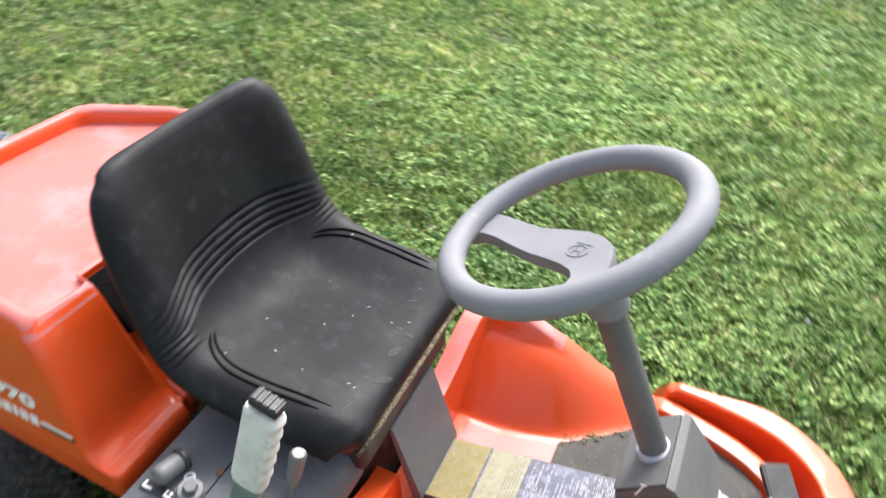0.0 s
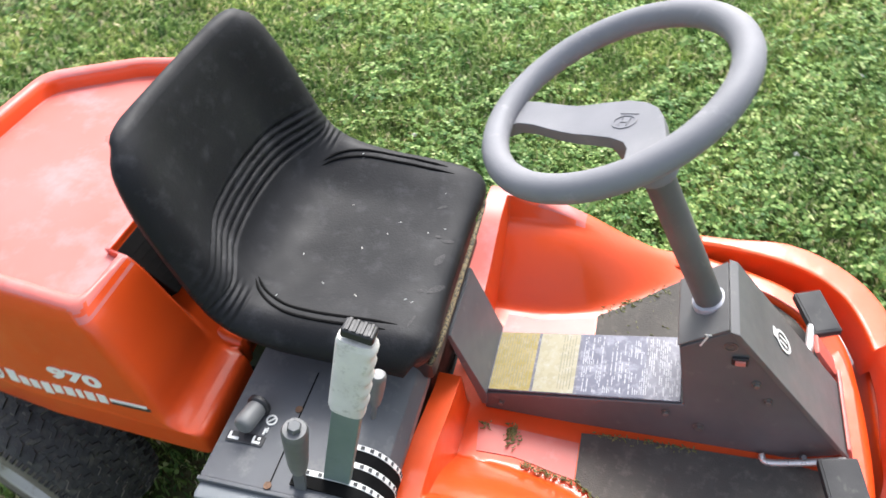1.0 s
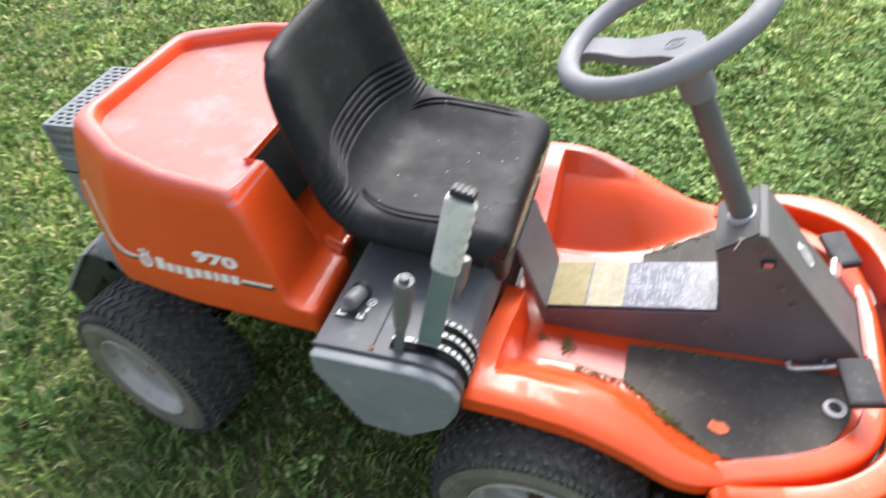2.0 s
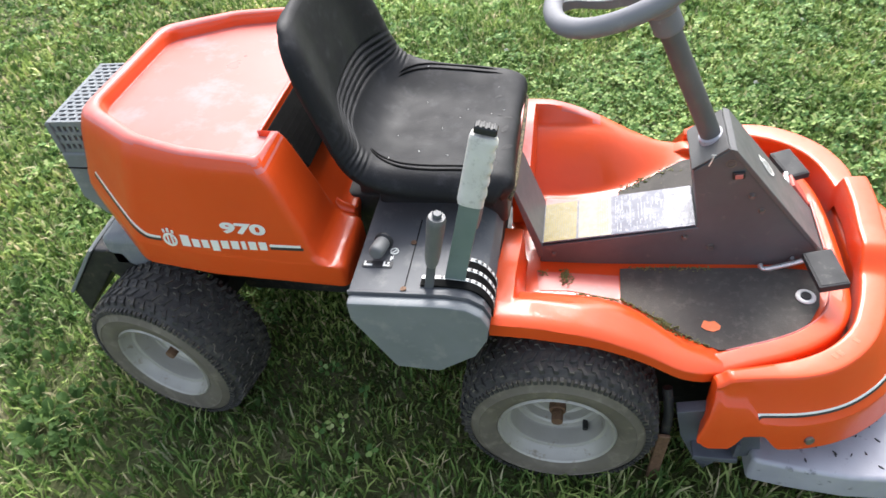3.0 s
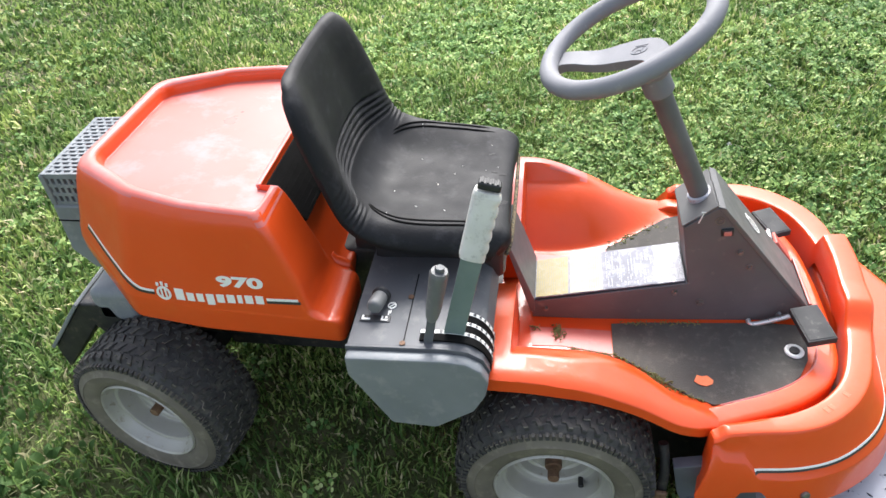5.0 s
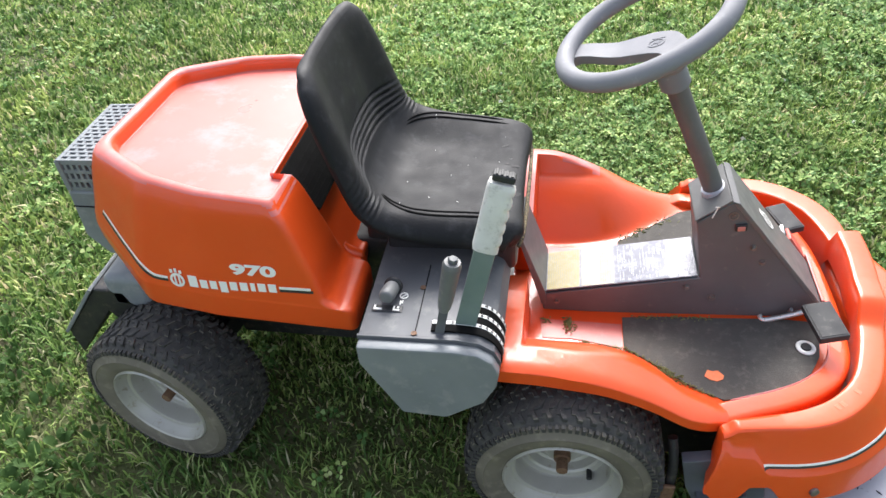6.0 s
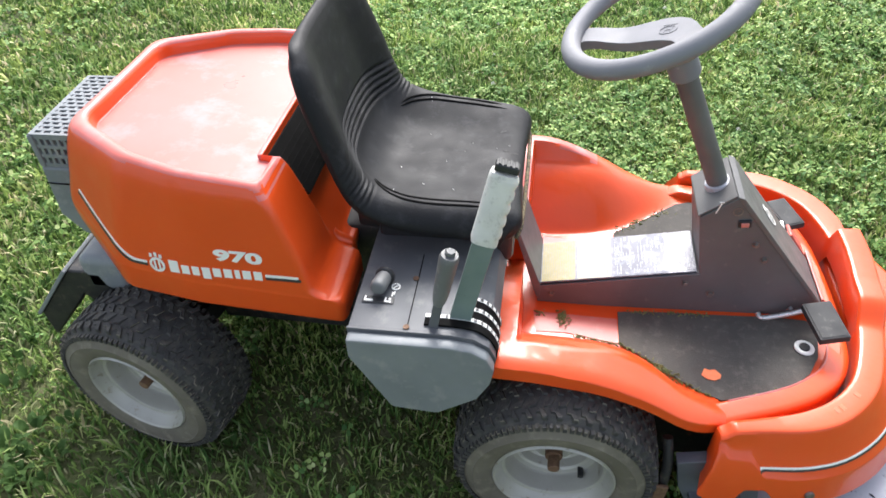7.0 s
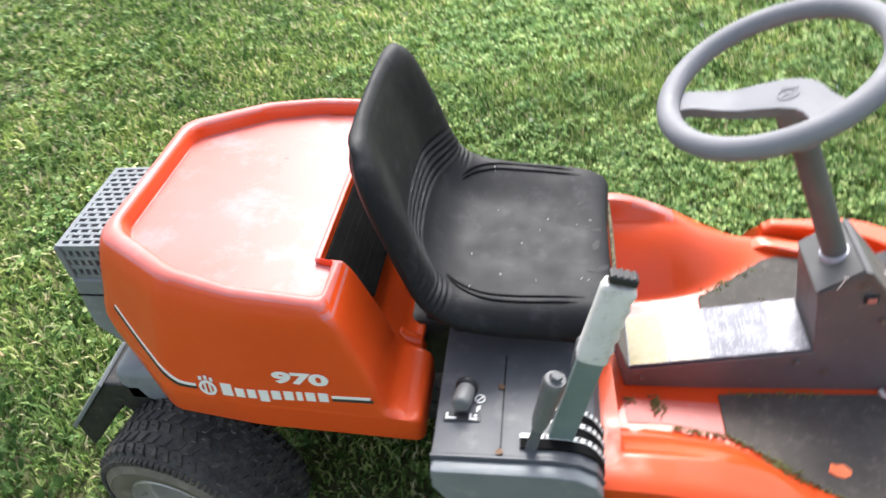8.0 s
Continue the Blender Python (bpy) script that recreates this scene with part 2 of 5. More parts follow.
def grass_material(name, stops, translucent=0.35, patch=3.6):
    """Leaves in several greens, island by island, in broad lighter and darker patches."""
    m, n, l, p = mat_base(name)
    geo = n.new("ShaderNodeNewGeometry")
    r = ramp(n, l, geo.outputs["Random Per Island"], stops)
    t = noise_node(n, l, patch, 4.0)
    f = ramp(n, l, t.outputs["Fac"], [(0.36, (1.08, 1.16, 1.12)), (0.64, (2.02, 1.77, 1.72))])
    mul = n.new("ShaderNodeMix")
    mul.data_type, mul.blend_type = "RGBA", "MULTIPLY"
    mul.inputs["Factor"].default_value = 1.0
    l.new(r.outputs["Color"], mul.inputs["A"])
    # greener and paler stretches of lawn, a metre or two across
    broad = noise_node(n, l, 0.55, 3.0)
    tone = ramp(n, l, broad.outputs["Fac"], [(0.36, (0.68, 0.73, 0.70)), (0.64, (0.92, 0.89, 0.88))])
    # one paler stretch of lawn with an uneven outline
    tc = n.new("ShaderNodeTexCoord")
    off = n.new("ShaderNodeVectorMath")
    off.operation = "SUBTRACT"
    off.inputs[1].default_value = (-0.55, 2.75, 0.0)
    wob = n.new("ShaderNodeVectorMath")
    wob.operation = "ADD"
    ragged = noise_node(n, l, 1.8, 4.0)
    l.new(tc.outputs["Object"], off.inputs[0])
    l.new(off.outputs["Vector"], wob.inputs[0])
    l.new(ragged.outputs["Color"], wob.inputs[1])
    size = n.new("ShaderNodeMapping")
    size.inputs["Location"].default_value = (-0.30, -0.30, 0.0)
    size.inputs["Scale"].default_value = (0.50, 0.62, 0.0)
    l.new(wob.outputs["Vector"], size.inputs["Vector"])
    spot = n.new("ShaderNodeTexGradient")
    spot.gradient_type = "SPHERICAL"
    l.new(size.outputs["Vector"], spot.inputs["Vector"])
    pale_tone = ramp(n, l, spot.outputs["Fac"], [(0.0, (1.0, 1.0, 1.0)), (0.55, (1.38, 1.34, 1.40))])
    dry = n.new("ShaderNodeMix")
    dry.data_type, dry.blend_type = "RGBA", "MULTIPLY"
    dry.inputs["Factor"].default_value = 1.0
    l.new(f.outputs["Color"], dry.inputs["A"])
    l.new(tone.outputs["Color"], dry.inputs["B"])
    far = n.new("ShaderNodeMix")
    far.data_type, far.blend_type = "RGBA", "MULTIPLY"
    far.inputs["Factor"].default_value = 1.0
    l.new(dry.outputs["Result"], far.inputs["A"])
    l.new(pale_tone.outputs["Color"], far.inputs["B"])
    l.new(far.outputs["Result"], mul.inputs["B"])
    l.new(mul.outputs["Result"], p.inputs["Base Color"])
    p.inputs["Roughness"].default_value = 0.58
    p.inputs["Specular IOR Level"].default_value = 0.22
    tr = n.new("ShaderNodeBsdfTranslucent")
    l.new(mul.outputs["Result"], tr.inputs["Color"])
    mx = n.new("ShaderNodeMixShader")
    mx.inputs["Fac"].default_value = translucent
    l.new(p.outputs["BSDF"], mx.inputs[1])
    l.new(tr.outputs["BSDF"], mx.inputs[2])
    l.new(mx.outputs["Shader"], n["Material Output"].inputs["Surface"])
    return m


GRASS = grass_material("lawn_grass", [(0.0, (0.040, 0.088, 0.022)), (0.3, (0.092, 0.168, 0.042)), (0.6, (0.180, 0.272, 0.076)), (0.86, (0.30, 0.395, 0.135)), (0.95, (0.46, 0.44, 0.27)), (1.0, (0.50, 0.45, 0.31))])
CLOVER = grass_material("clover_leaf", [(0.0, (0.045, 0.112, 0.028)), (0.5, (0.125, 0.230, 0.060)), (0.85, (0.260, 0.370, 0.125)), (1.0, (0.36, 0.44, 0.20))], 0.25, 5.0)
FLOWER = worn("clover_flower", (0.74, 0.73, 0.68), (0.80, 0.79, 0.74), (0.65, 0.6, 0.5), (0.7, 0.9), 60.0, 300.0)
WEED = grass_material("weed_leaf", [(0.0, (0.050, 0.110, 0.028)), (0.5, (0.078, 0.150, 0.042)), (1.0, (0.12, 0.20, 0.068))], 0.25, 4.0)
SOIL = worn("soil_and_thatch", (0.060, 0.074, 0.022), (0.090, 0.102, 0.034), (0.15, 0.14, 0.072), (0.85, 0.98), 3.0, 120.0, 0.50, 0.66, grain=1.0, depth=0.01)


# ---- building helpers ----
def part(name, bm, material, parent, label="", smooth=40.0):
    """Links a bmesh as one mesh object under a thing or a part."""
    bmesh.ops.recalc_face_normals(bm, faces=bm.faces)
    me = bpy.data.meshes.new(name)
    bm.to_mesh(me)
    bm.free()
    for mt in (material if isinstance(material, (list, tuple)) else [material]):
        me.materials.append(mt)
    if smooth:
        me.shade_smooth()
        me.set_sharp_from_angle(angle=radians(smooth))
    ob = new(name, me)
    if smooth and 30 < len(me.polygons) < 9000:
        wm = ob.modifiers.new("even_shading", "WEIGHTED_NORMAL")
        wm.keep_sharp = True
    ob.parent = parent
    if label:
        ob["label"] = label
    return ob


def thing(name, label, category, group="", kind="", at=(0, 0, 0)):
    ob = new(name)
    ob.empty_display_size = 0.1
    ob.location = at
    return tagged(ob, label, category, group, kind)


def box(bm, x0, x1, y0, y1, z0, z1):
    v = [bm.verts.new((x, y, z)) for x in (x0, x1) for y in (y0, y1) for z in (z0, z1)]
    return [bm.faces.new([v[i] for i in q]) for q in ((0, 1, 3, 2), (4, 6, 7, 5), (0, 4, 5, 1), (2, 3, 7, 6), (0, 2, 6, 4), (1, 5, 7, 3))]


def rounded(bm, width, segments=2, angle=30.0):
    bm.normal_update()
    es = [e for e in bm.edges if len(e.link_faces) == 2 and e.calc_face_angle(0.0) > radians(angle)]
    bmesh.ops.bevel(bm, geom=es, offset=width, segments=segments, profile=0.5, affect="EDGES", clamp_overlap=True)
    return bm


def boxed(x0, x1, y0, y1, z0, z1, r=0.0, seg=2, m=None):
    bm = bmesh.new()
    box(bm, x0, x1, y0, y1, z0, z1)
    if r:
        rounded(bm, r, seg)
    if m:
        bm.transform(m)
    return bm


def loft(rings, caps=True, closed=True):
    """Skins rings of equally many points."""
    bm = bmesh.new()
    vs = [[bm.verts.new(p) for p in ring] for ring in rings]
    n = len(rings[0])
    for a, b in zip(vs, vs[1:]):
        for i in range(n if closed else n - 1):
            j = (i + 1) % n
            bm.faces.new((a[i], a[j], b[j], b[i]))
    if caps and closed:
        bm.faces.new(vs[0][::-1])
        bm.faces.new(vs[-1])
    return bm


def prism(points, axis, a, b, r=0.0, seg=2):
    """A polygon of 2D points, drawn out along an axis from a to b."""
    def at(p, d):
        return {"x": (d, p[0], p[1]), "y": (p[0], d, p[1]), "z": (p[0], p[1], d)}[axis]
    bm = loft([[at(p, a) for p in points], [at(p, b) for p in points]])
    if r:
        rounded(bm, r, seg)
    return bm


def smooth_path(points, steps=6):
    """A soft curve through the points."""
    pts = [Vector(p) for p in points]
    pts = [pts[0] * 2 - pts[1]] + pts + [pts[-1] * 2 - pts[-2]]
    out = []
    for i in range(1, len(pts) - 2):
        p0, p1, p2, p3 = pts[i - 1:i + 3]
        for k in range(steps):
            t = k / steps
            out.append(0.5 * ((2 * p1) + (p2 - p0) * t + (2 * p0 - 5 * p1 + 4 * p2 - p3) * t * t + (3 * p1 - p0 - 3 * p2 + p3) * t ** 3))
    out.append(pts[-2])
    return out


def tube(points, radius, sides=12):
    """A round bar along points; radius is a number or one for each point."""
    pts = [Vector(p) for p in points]
    rad = list(radius) if isinstance(radius, (list, tuple)) else [radius] * len(pts)
    rings, side = [], None
    for i, p in enumerate(pts):
        d = (pts[min(i + 1, len(pts) - 1)] - pts[max(i - 1, 0)]).normalized()
        if side is None:
            side = d.orthogonal().normalized()
        side = (side - d * side.dot(d)).normalized()
        up = d.cross(side)
        rings.append([p + (side * math.cos(a) + up * math.sin(a)) * rad[i] for a in (2 * math.pi * k / sides for k in range(sides))])
    return loft(rings)


def lathe(profile, axis_m, sides=48):
    """Turns a profile of (radius, along) about the z axis of axis_m; the profile is closed."""
    bm = loft([[(r * math.cos(a), r * math.sin(a), h) for r, h in profile] for a in (2 * math.pi * k / sides for k in range(sides))], caps=False)
    bm.verts.ensure_lookup_table()
    n = len(profile)
    last, first = bm.verts[-n:], bm.verts[:n]
    for i in range(n):
        j = (i + 1) % n
        bm.faces.new((last[i], last[j], first[j], first[i]))
    bm.transform(axis_m)
    return bm


def disc_bar(m, radius, height, sides=16, r=0.0):
    bm = loft([[(radius * math.cos(2 * math.pi * k / sides), radius * math.sin(2 * math.pi * k / sides), h) for k in range(sides)] for h in (0.0, height)])
    if r:
        rounded(bm, r, 2, 60)
    bm.transform(m)
    return bm


def joined(*parts_):
    """Several bmeshes as one."""
    out = parts_[0]
    for b in parts_[1:]:
        me = bpy.data.meshes.new("tmp")
        b.to_mesh(me)
        b.free()
        out.from_mesh(me)
        bpy.data.meshes.remove(me)
    return out


def lerp_table(table, x):
    if x <= table[0][0]:
        return table[0][1]
    for (a, fa), (b, fb) in zip(table, table[1:]):
        if x <= b:
            t = (x - a) / (b - a)
            t = t * t * (3 - 2 * t)
            return fa + (fb - fa) * t
    return table[-1][1]


def curve_table(table, x):
    """A smooth curve through the (x, value) pairs of a table."""
    n = len(table)
    if x <= table[0][0]:
        return table[0][1]
    if x >= table[-1][0]:
        return table[-1][1]
    i = max(k for k in range(n - 1) if table[k][0] <= x)

    def slope(k):
        a, c = max(k - 1, 0), min(k + 1, n - 1)
        return (table[c][1] - table[a][1]) / (table[c][0] - table[a][0])
    (x0, f0), (x1, f1) = table[i], table[i + 1]
    h = x1 - x0
    t = (x - x0) / h
    return f0 * (2 * t ** 3 - 3 * t * t + 1) + slope(i) * h * (t ** 3 - 2 * t * t + t) + f1 * (3 * t * t - 2 * t ** 3) + slope(i + 1) * h * (t ** 3 - t * t)


def sstep(a, b, x):
    t = min(1.0, max(0.0, (x - a) / (b - a)))
    return t * t * (3 - 2 * t)


def dir_m(origin, axis):
    """A pose whose z axis points along axis."""
    return Matrix.Translation(origin) @ Vector(axis).to_track_quat("Z", "Y").to_matrix().to_4x4()


# ---- ground: one sheet to the horizon ----
def ground_sheet():
    xs = [-400, -120, -40, -14, -6] + [-3 + 0.25 * i for i in range(25)] + [6, 14, 40, 120, 400]
    bm = bmesh.new()
    grid = [[bm.verts.new((x, y, -0.012 + (0.006 * noise.noise((x * 1.3, y * 1.3, 0)) if abs(x) < 3.1 and abs(y) < 3.1 else 0))) for y in xs] for x in xs]
    for a, b in zip(grid, grid[1:]):
        for i in range(len(xs) - 1):
            bm.faces.new((a[i], b[i], b[i + 1], a[i + 1]))
    ob = part("ground", bm, SOIL, None)
    tagged(ob, "mown lawn soil with thatch under short green grass", "lawn", kind="structure")


ground_sheet()

# ---- the mower ----
mower = thing("ride_on_mower", "orange ride-on lawn mower with black seat, parked on the lawn", "lawn mower")

# engine hood: plan outlines of the right half from front to rear, mirrored; the front is notched behind the seat
HOOD_TOP = [(-0.512, 0.300), (-0.665, 0.291), (-0.775, 0.263), (-0.918, 0.178)]
HOOD_LEAN = 0.035
HOOD_LOW = [(-0.392, 0.334), (-0.665, 0.328), (-0.815, 0.314), (-0.958, 0.200)]


def hood_ring(mix, inset, zs, notch, front=0.0):
    """One level of the hood. mix: 0 the top outline, 1 the lower one; zs: heights from front to rear; notch: where the front recess lies."""
    half = []
    for (xa, ya), (xb, yb), z, fx in zip(HOOD_TOP, HOOD_LOW, zs, (0.0, 0.0, 0.5, 1.0)):
        half.append((xa + (xb - xa) * mix + inset * fx + (front if fx == 0.0 and xa > -0.6 else 0.0), ya + (yb - ya) * mix - inset, z))
    fx, _, fz = half[0]
    # the raised rim dies away towards the recess behind the seat
    inner = [(notch, 0.178, min(fz - 0.004, 0.7085)), (fx - 0.002, 0.190, min(fz, 0.7165))]
    right = [(x, -y, z - HOOD_LEAN * (0.29 - y)) for x, y, z in inner + half]
    left = [(x, y, z - HOOD_LEAN * (0.29 + y)) for x, y, z in (inner + half)[::-1]]
    return right + left


def soft_ring(ring, radii):
    """Rounds the corners of a closed ring; radii: how far from each corner the curve begins."""
    out = []
    n = len(ring)
    for i, r in enumerate(radii):
        p, a, b = (Vector(ring[k % n]) for k in (i, i - 1, i + 1))
        da, db = a - p, b - p
        qa, qb = p + da.normalized() * min(r, da.length * 0.45), p + db.normalized() * min(r, db.length * 0.45)
        for k in range(6):
            t = k / 5.0
            out.append(qa * (1 - t) ** 2 + p * 2 * t * (1 - t) + qb * t * t)
    return out


def leaned(bm):
    """Lets a part follow the slight lean of the hood."""
    for v in bm.verts:
        v.co.z -= HOOD_LEAN * (v.co.y + 0.29)
    return bm


def hood():
    rings = [
        hood_ring(1.0, 0.002, (0.460, 0.470, 0.482, 0.570), -0.425, -0.003),
        hood_ring(1.0, 0.000, (0.467, 0.476, 0.488, 0.577), -0.425, -0.003),
        hood_ring(1.0, 0.000, (0.509, 0.518, 0.532, 0.602), -0.418, -0.006),
        hood_ring(0.93, -0.001, (0.515, 0.530, 0.546, 0.609), -0.432, -0.024),
        hood_ring(0.86, -0.002, (0.526, 0.548, 0.562, 0.619), -0.446, -0.036),
        hood_ring(0.76, -0.003, (0.552, 0.568, 0.580, 0.628), -0.460, -0.034),
        hood_ring(0.60, -0.004, (0.594, 0.606, 0.614, 0.646), -0.482, -0.024),
        hood_ring(0.18, -0.006, (0.688, 0.692, 0.698, 0.704), -0.548, -0.007),
        hood_ring(0.04, -0.002, (0.714, 0.722, 0.728, 0.734), -0.556, -0.005),
        hood_ring(0.0, 0.004, (0.725, 0.735, 0.741, 0.747), -0.558, -0.006),
        hood_ring(0.0, 0.013, (0.729, 0.739, 0.745, 0.751), -0.560, -0.010),
        hood_ring(0.0, 0.022, (0.726, 0.736, 0.742, 0.748), -0.562, -0.014),
        hood_ring(0.0, 0.027, (0.716, 0.727, 0.732, 0.738), -0.563, -0.018),
        hood_ring(0.0, 0.030, (0.696, 0.708, 0.713, 0.718), -0.564, -0.020),
    ]
    radii = (0.003, 0.004, 0.018, 0.016, 0.018, 0.030)
    rings = [soft_ring(r, radii + radii[::-1]) for r in rings]
    columns = [smooth_path(c, 4) for c in zip(*rings)]
    rings = list(zip(*columns))
    bm = loft(rings, caps=False)
    bm.verts.ensure_lookup_table()
    n = len(rings[0])
    bm.faces.new([bm.verts[(len(rings) - 1) * n + i] for i in range(n)])
    bm.normal_update()
    # upward faces of the rim: sky sheen and fading painted in pale pink
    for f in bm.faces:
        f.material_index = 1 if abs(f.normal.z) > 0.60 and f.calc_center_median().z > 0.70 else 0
    return part("hood", bm, [ORANGE, FADED_SHEEN], mower, "orange plastic engine hood, fading and sky sheen coloured on top", 62)


hood_part = hood()
ring = [(x, y, z + (0.0075 if x > -0.58 else 0.004)) for x, y, z in hood_ring(0.0, 0.0310, (0.695, 0.707, 0.712, 0.717), -0.566, -0.021)]
bm = bmesh.new()
vs = [bm.verts.new(p) for p in ring]
n = len(vs)
bm.faces.new((vs[0], vs[1], vs[2], vs[3]))
bm.faces.new((vs[n - 1], vs[n - 2], vs[n - 3], vs[n - 4]))
bm.faces.new((vs[0], vs[3], vs[n - 4], vs[n - 1]))
bm.faces.new((vs[3], vs[4], vs[n - 5], vs[n - 4]))
bm.faces.new((vs[4], vs[5], vs[n - 6], vs[n - 5]))
# this pale pink stands for fading and for reflected sky
part("tray_floor", bm, FADED_SHEEN, hood_part, "pinkish orange hood top, fading and sky sheen in its colour", 60)
edge = soft_ring(hood_ring(0.0, 0.0292, (0.699, 0.711, 0.716, 0.721), -0.566, -0.0195), (0.003, 0.004, 0.016, 0.014, 0.016, 0.026, 0.026, 0.016, 0.014, 0.016, 0.004, 0.003))
edge = [Vector(p) for p in edge if p[0] < -0.575]
# thin pale bead where the tray floor meets the rim
part("tray_edge", tube(edge, 0.0019, 8), FADED_SHEEN, hood_part, "thin pale line round the hood top")


fold_tree = BVHTree.FromPolygons([v.co for v in hood_part.data.vertices], [p.vertices for p in hood_part.data.polygons])
fold = []
for k in range(7):
    z = 0.458 + 0.011 * k
    hit = fold_tree.ray_cast(Vector((0.0, -0.163, z)), Vector((-1, 0, 0)))[0]
    if hit:
        fold.append(hit + Vector((-0.003 - 0.0012 * k, 0, 0)))
if len(fold) > 2:
    part("hood_fold", tube(fold, 0.012, 16), ORANGE, hood_part, "glossy rounded fold in the front of the hood")


# wheels
def wheel_parts(x, y, z, side, yaw, radius, width, label):
    m = Matrix.Translation((x, y, z)) @ Matrix.Rotation(radians(yaw), 4, "Z") @ Matrix.Rotation(radians(90 * -side), 4, "X")
    hw, R = width / 2, radius
    rr = 0.108
    prof = [(rr, hw - 0.014), (rr + 0.006, hw - 0.006), (rr + 0.018, hw + 0.002), (rr + 0.030, hw + 0.004), (R - 0.046, hw + 0.0045), (R - 0.044, hw + 0.0062), (R - 0.041, hw + 0.0036), (R - 0.030, hw - 0.001), (R - 0.020, hw - 0.008), (R - 0.009, hw - 0.020), (R - 0.0045, hw * 0.4),
            (R - 0.004, 0.0), (R - 0.0045, -hw * 0.4), (R - 0.009, -hw + 0.020), (R - 0.020, -hw + 0.008), (R - 0.040, -hw - 0.003), (rr + 0.020, -hw - 0.002), (rr, -hw + 0.014)]
    bm = lathe(prof, Matrix.Identity(4), 72)
    for f in bm.faces:
        c = f.calc_center_median()
        f.material_index = 2 if math.hypot(c.x, c.y) < rr + 0.006 else 1 if math.hypot(c.x, c.y) < R - 0.022 else 0
    # tread: small hooked turf blocks in staggered rows over the shoulders
    lug = bmesh.new()
    count = 46
    trd = random.Random(int(abs(x) * 1000) + 5)
    for row, (off, w, rad) in enumerate(((-0.94, 0.070, -0.017), (-0.72, 0.125, -0.004), (-0.43, 0.125, -0.001), (-0.145, 0.125, 0.0), (0.145, 0.125, 0.0), (0.43, 0.125, -0.001), (0.72, 0.125, -0.004), (0.94, 0.070, -0.017))):
        shoulder = row in (0, 7)
        for k in range(count):
            a = 2 * math.pi * (k + (0.5 if row % 2 else 0.0) + trd.uniform(-0.03, 0.03)) / count
            da = math.pi / count
            wear = trd.uniform(-0.0015, 0.0004)
            side_ = 1 if row % 2 else -1
            # each turf block is a leaning bar with a hooked end that reaches towards the next row
            bars = [(-0.42, 0.36, 0.0, 1.0, 0.30 * side_), (0.22, 0.30, 0.62 * side_, 0.52, 0.0)] if not shoulder else [(-0.5, 0.30, 0.0, 1.0, 0.0), (0.5, 0.30, 0.0, 1.0, 0.0)]
            for a_off, a_half, w_off, w_half, lean in bars:
                vs = []
                for rad_, sh in ((R - 0.011 + rad, 1.0), (R - 0.0018 + rad + wear, 0.97), (R + rad + wear, 0.83)):
                    for sa_, sw in ((-1, -1), (1, -1), (1, 1), (-1, 1)):
                        aa = a + da * (a_off + a_half * sa_ * sh + lean * sw)
                        vs.append(lug.verts.new((rad_ * math.cos(aa), rad_ * math.sin(aa), hw * (off + w * (w_off + w_half * sw * sh)))))
                for j, q in enumerate(((8, 9, 10, 11), (0, 1, 5, 4), (1, 2, 6, 5), (2, 3, 7, 6), (3, 0, 4, 7), (4, 5, 9, 8), (5, 6, 10, 9), (6, 7, 11, 10), (7, 4, 8, 11))):
                    lug.faces.new([vs[i] for i in q]).material_index = 1 if j > 4 and trd.random() < 0.26 else 0
    lug.transform(m)
    bm.transform(m)
    wheel = part("wheel", bm, [RUBBER, SIDEWALL, GROOVE], mower, label, 30)
    tread = part("tread", lug, [RUBBER, SIDEWALL], wheel, "", 30)
    tagged(tread, "rows of small worn tread blocks", "", kind="stuff")
    # rim: dished steel disc with a rolled lip
    prof = [(0.012, 0.012), (0.030, 0.012), (0.036, 0.008), (0.042, -0.006), (0.050, -0.012), (0.062, -0.014), (0.067, -0.010), (0.072, 0.006), (0.076, 0.010), (0.086, 0.012), (0.089, 0.018), (0.0915, hw - 0.034), (0.093, hw - 0.030), (0.0995, hw - 0.028), (0.1015, hw - 0.023), (0.107, hw - 0.014), (0.110, hw - 0.003), (0.113, hw), (0.116, hw - 0.004),
            (0.110, hw - 0.018), (0.102, hw - 0.034), (0.098, -0.03), (0.05, -0.03), (0.012, -0.02)]
    bm = lathe(prof, Matrix.Identity(4), 56)
    bm.transform(m)
    rim = part("rim", bm, RIM_PAINT, wheel, "dull silver steel rim with mud spots", 22)
    bm = joined(disc_bar(Matrix.Translation((0, 0, 0.006)), 0.017, 0.022, 20, 0.002), disc_bar(Matrix.Translation((0, 0, 0.020)), 0.0115, 0.034, 16, 0.002))
    bm.transform(m)
    part("axle_stub", bm, RUST, wheel, "rusty axle end", 35)
    bm = disc_bar(Matrix.Translation((0.057, -0.057, 0.008)), 0.0055, 0.022, 12, 0.001)
    bm.transform(m)
    part("valve", bm, BLACK_PLASTIC, wheel, "black tyre valve", 35)
    return wheel


RADIUS, WIDTH = 0.197, 0.160
wheel_parts(0.0, -0.360, 0.184, -1, 0, RADIUS, WIDTH, "front wheel with worn turf tyre and silver rim")
wheel_parts(0.0, 0.335, 0.160, 1, 0, 0.172, WIDTH, "front wheel with worn turf tyre and silver rim")
wheel_parts(-0.867, -0.279, 0.186, -1, -11, RADIUS, WIDTH, "rear wheel steered to one side, worn turf tyre, silver rim")
wheel_parts(-0.758, 0.286, 0.186, 1, -11, RADIUS, WIDTH, "rear wheel steered to one side, worn turf tyre, silver rim")

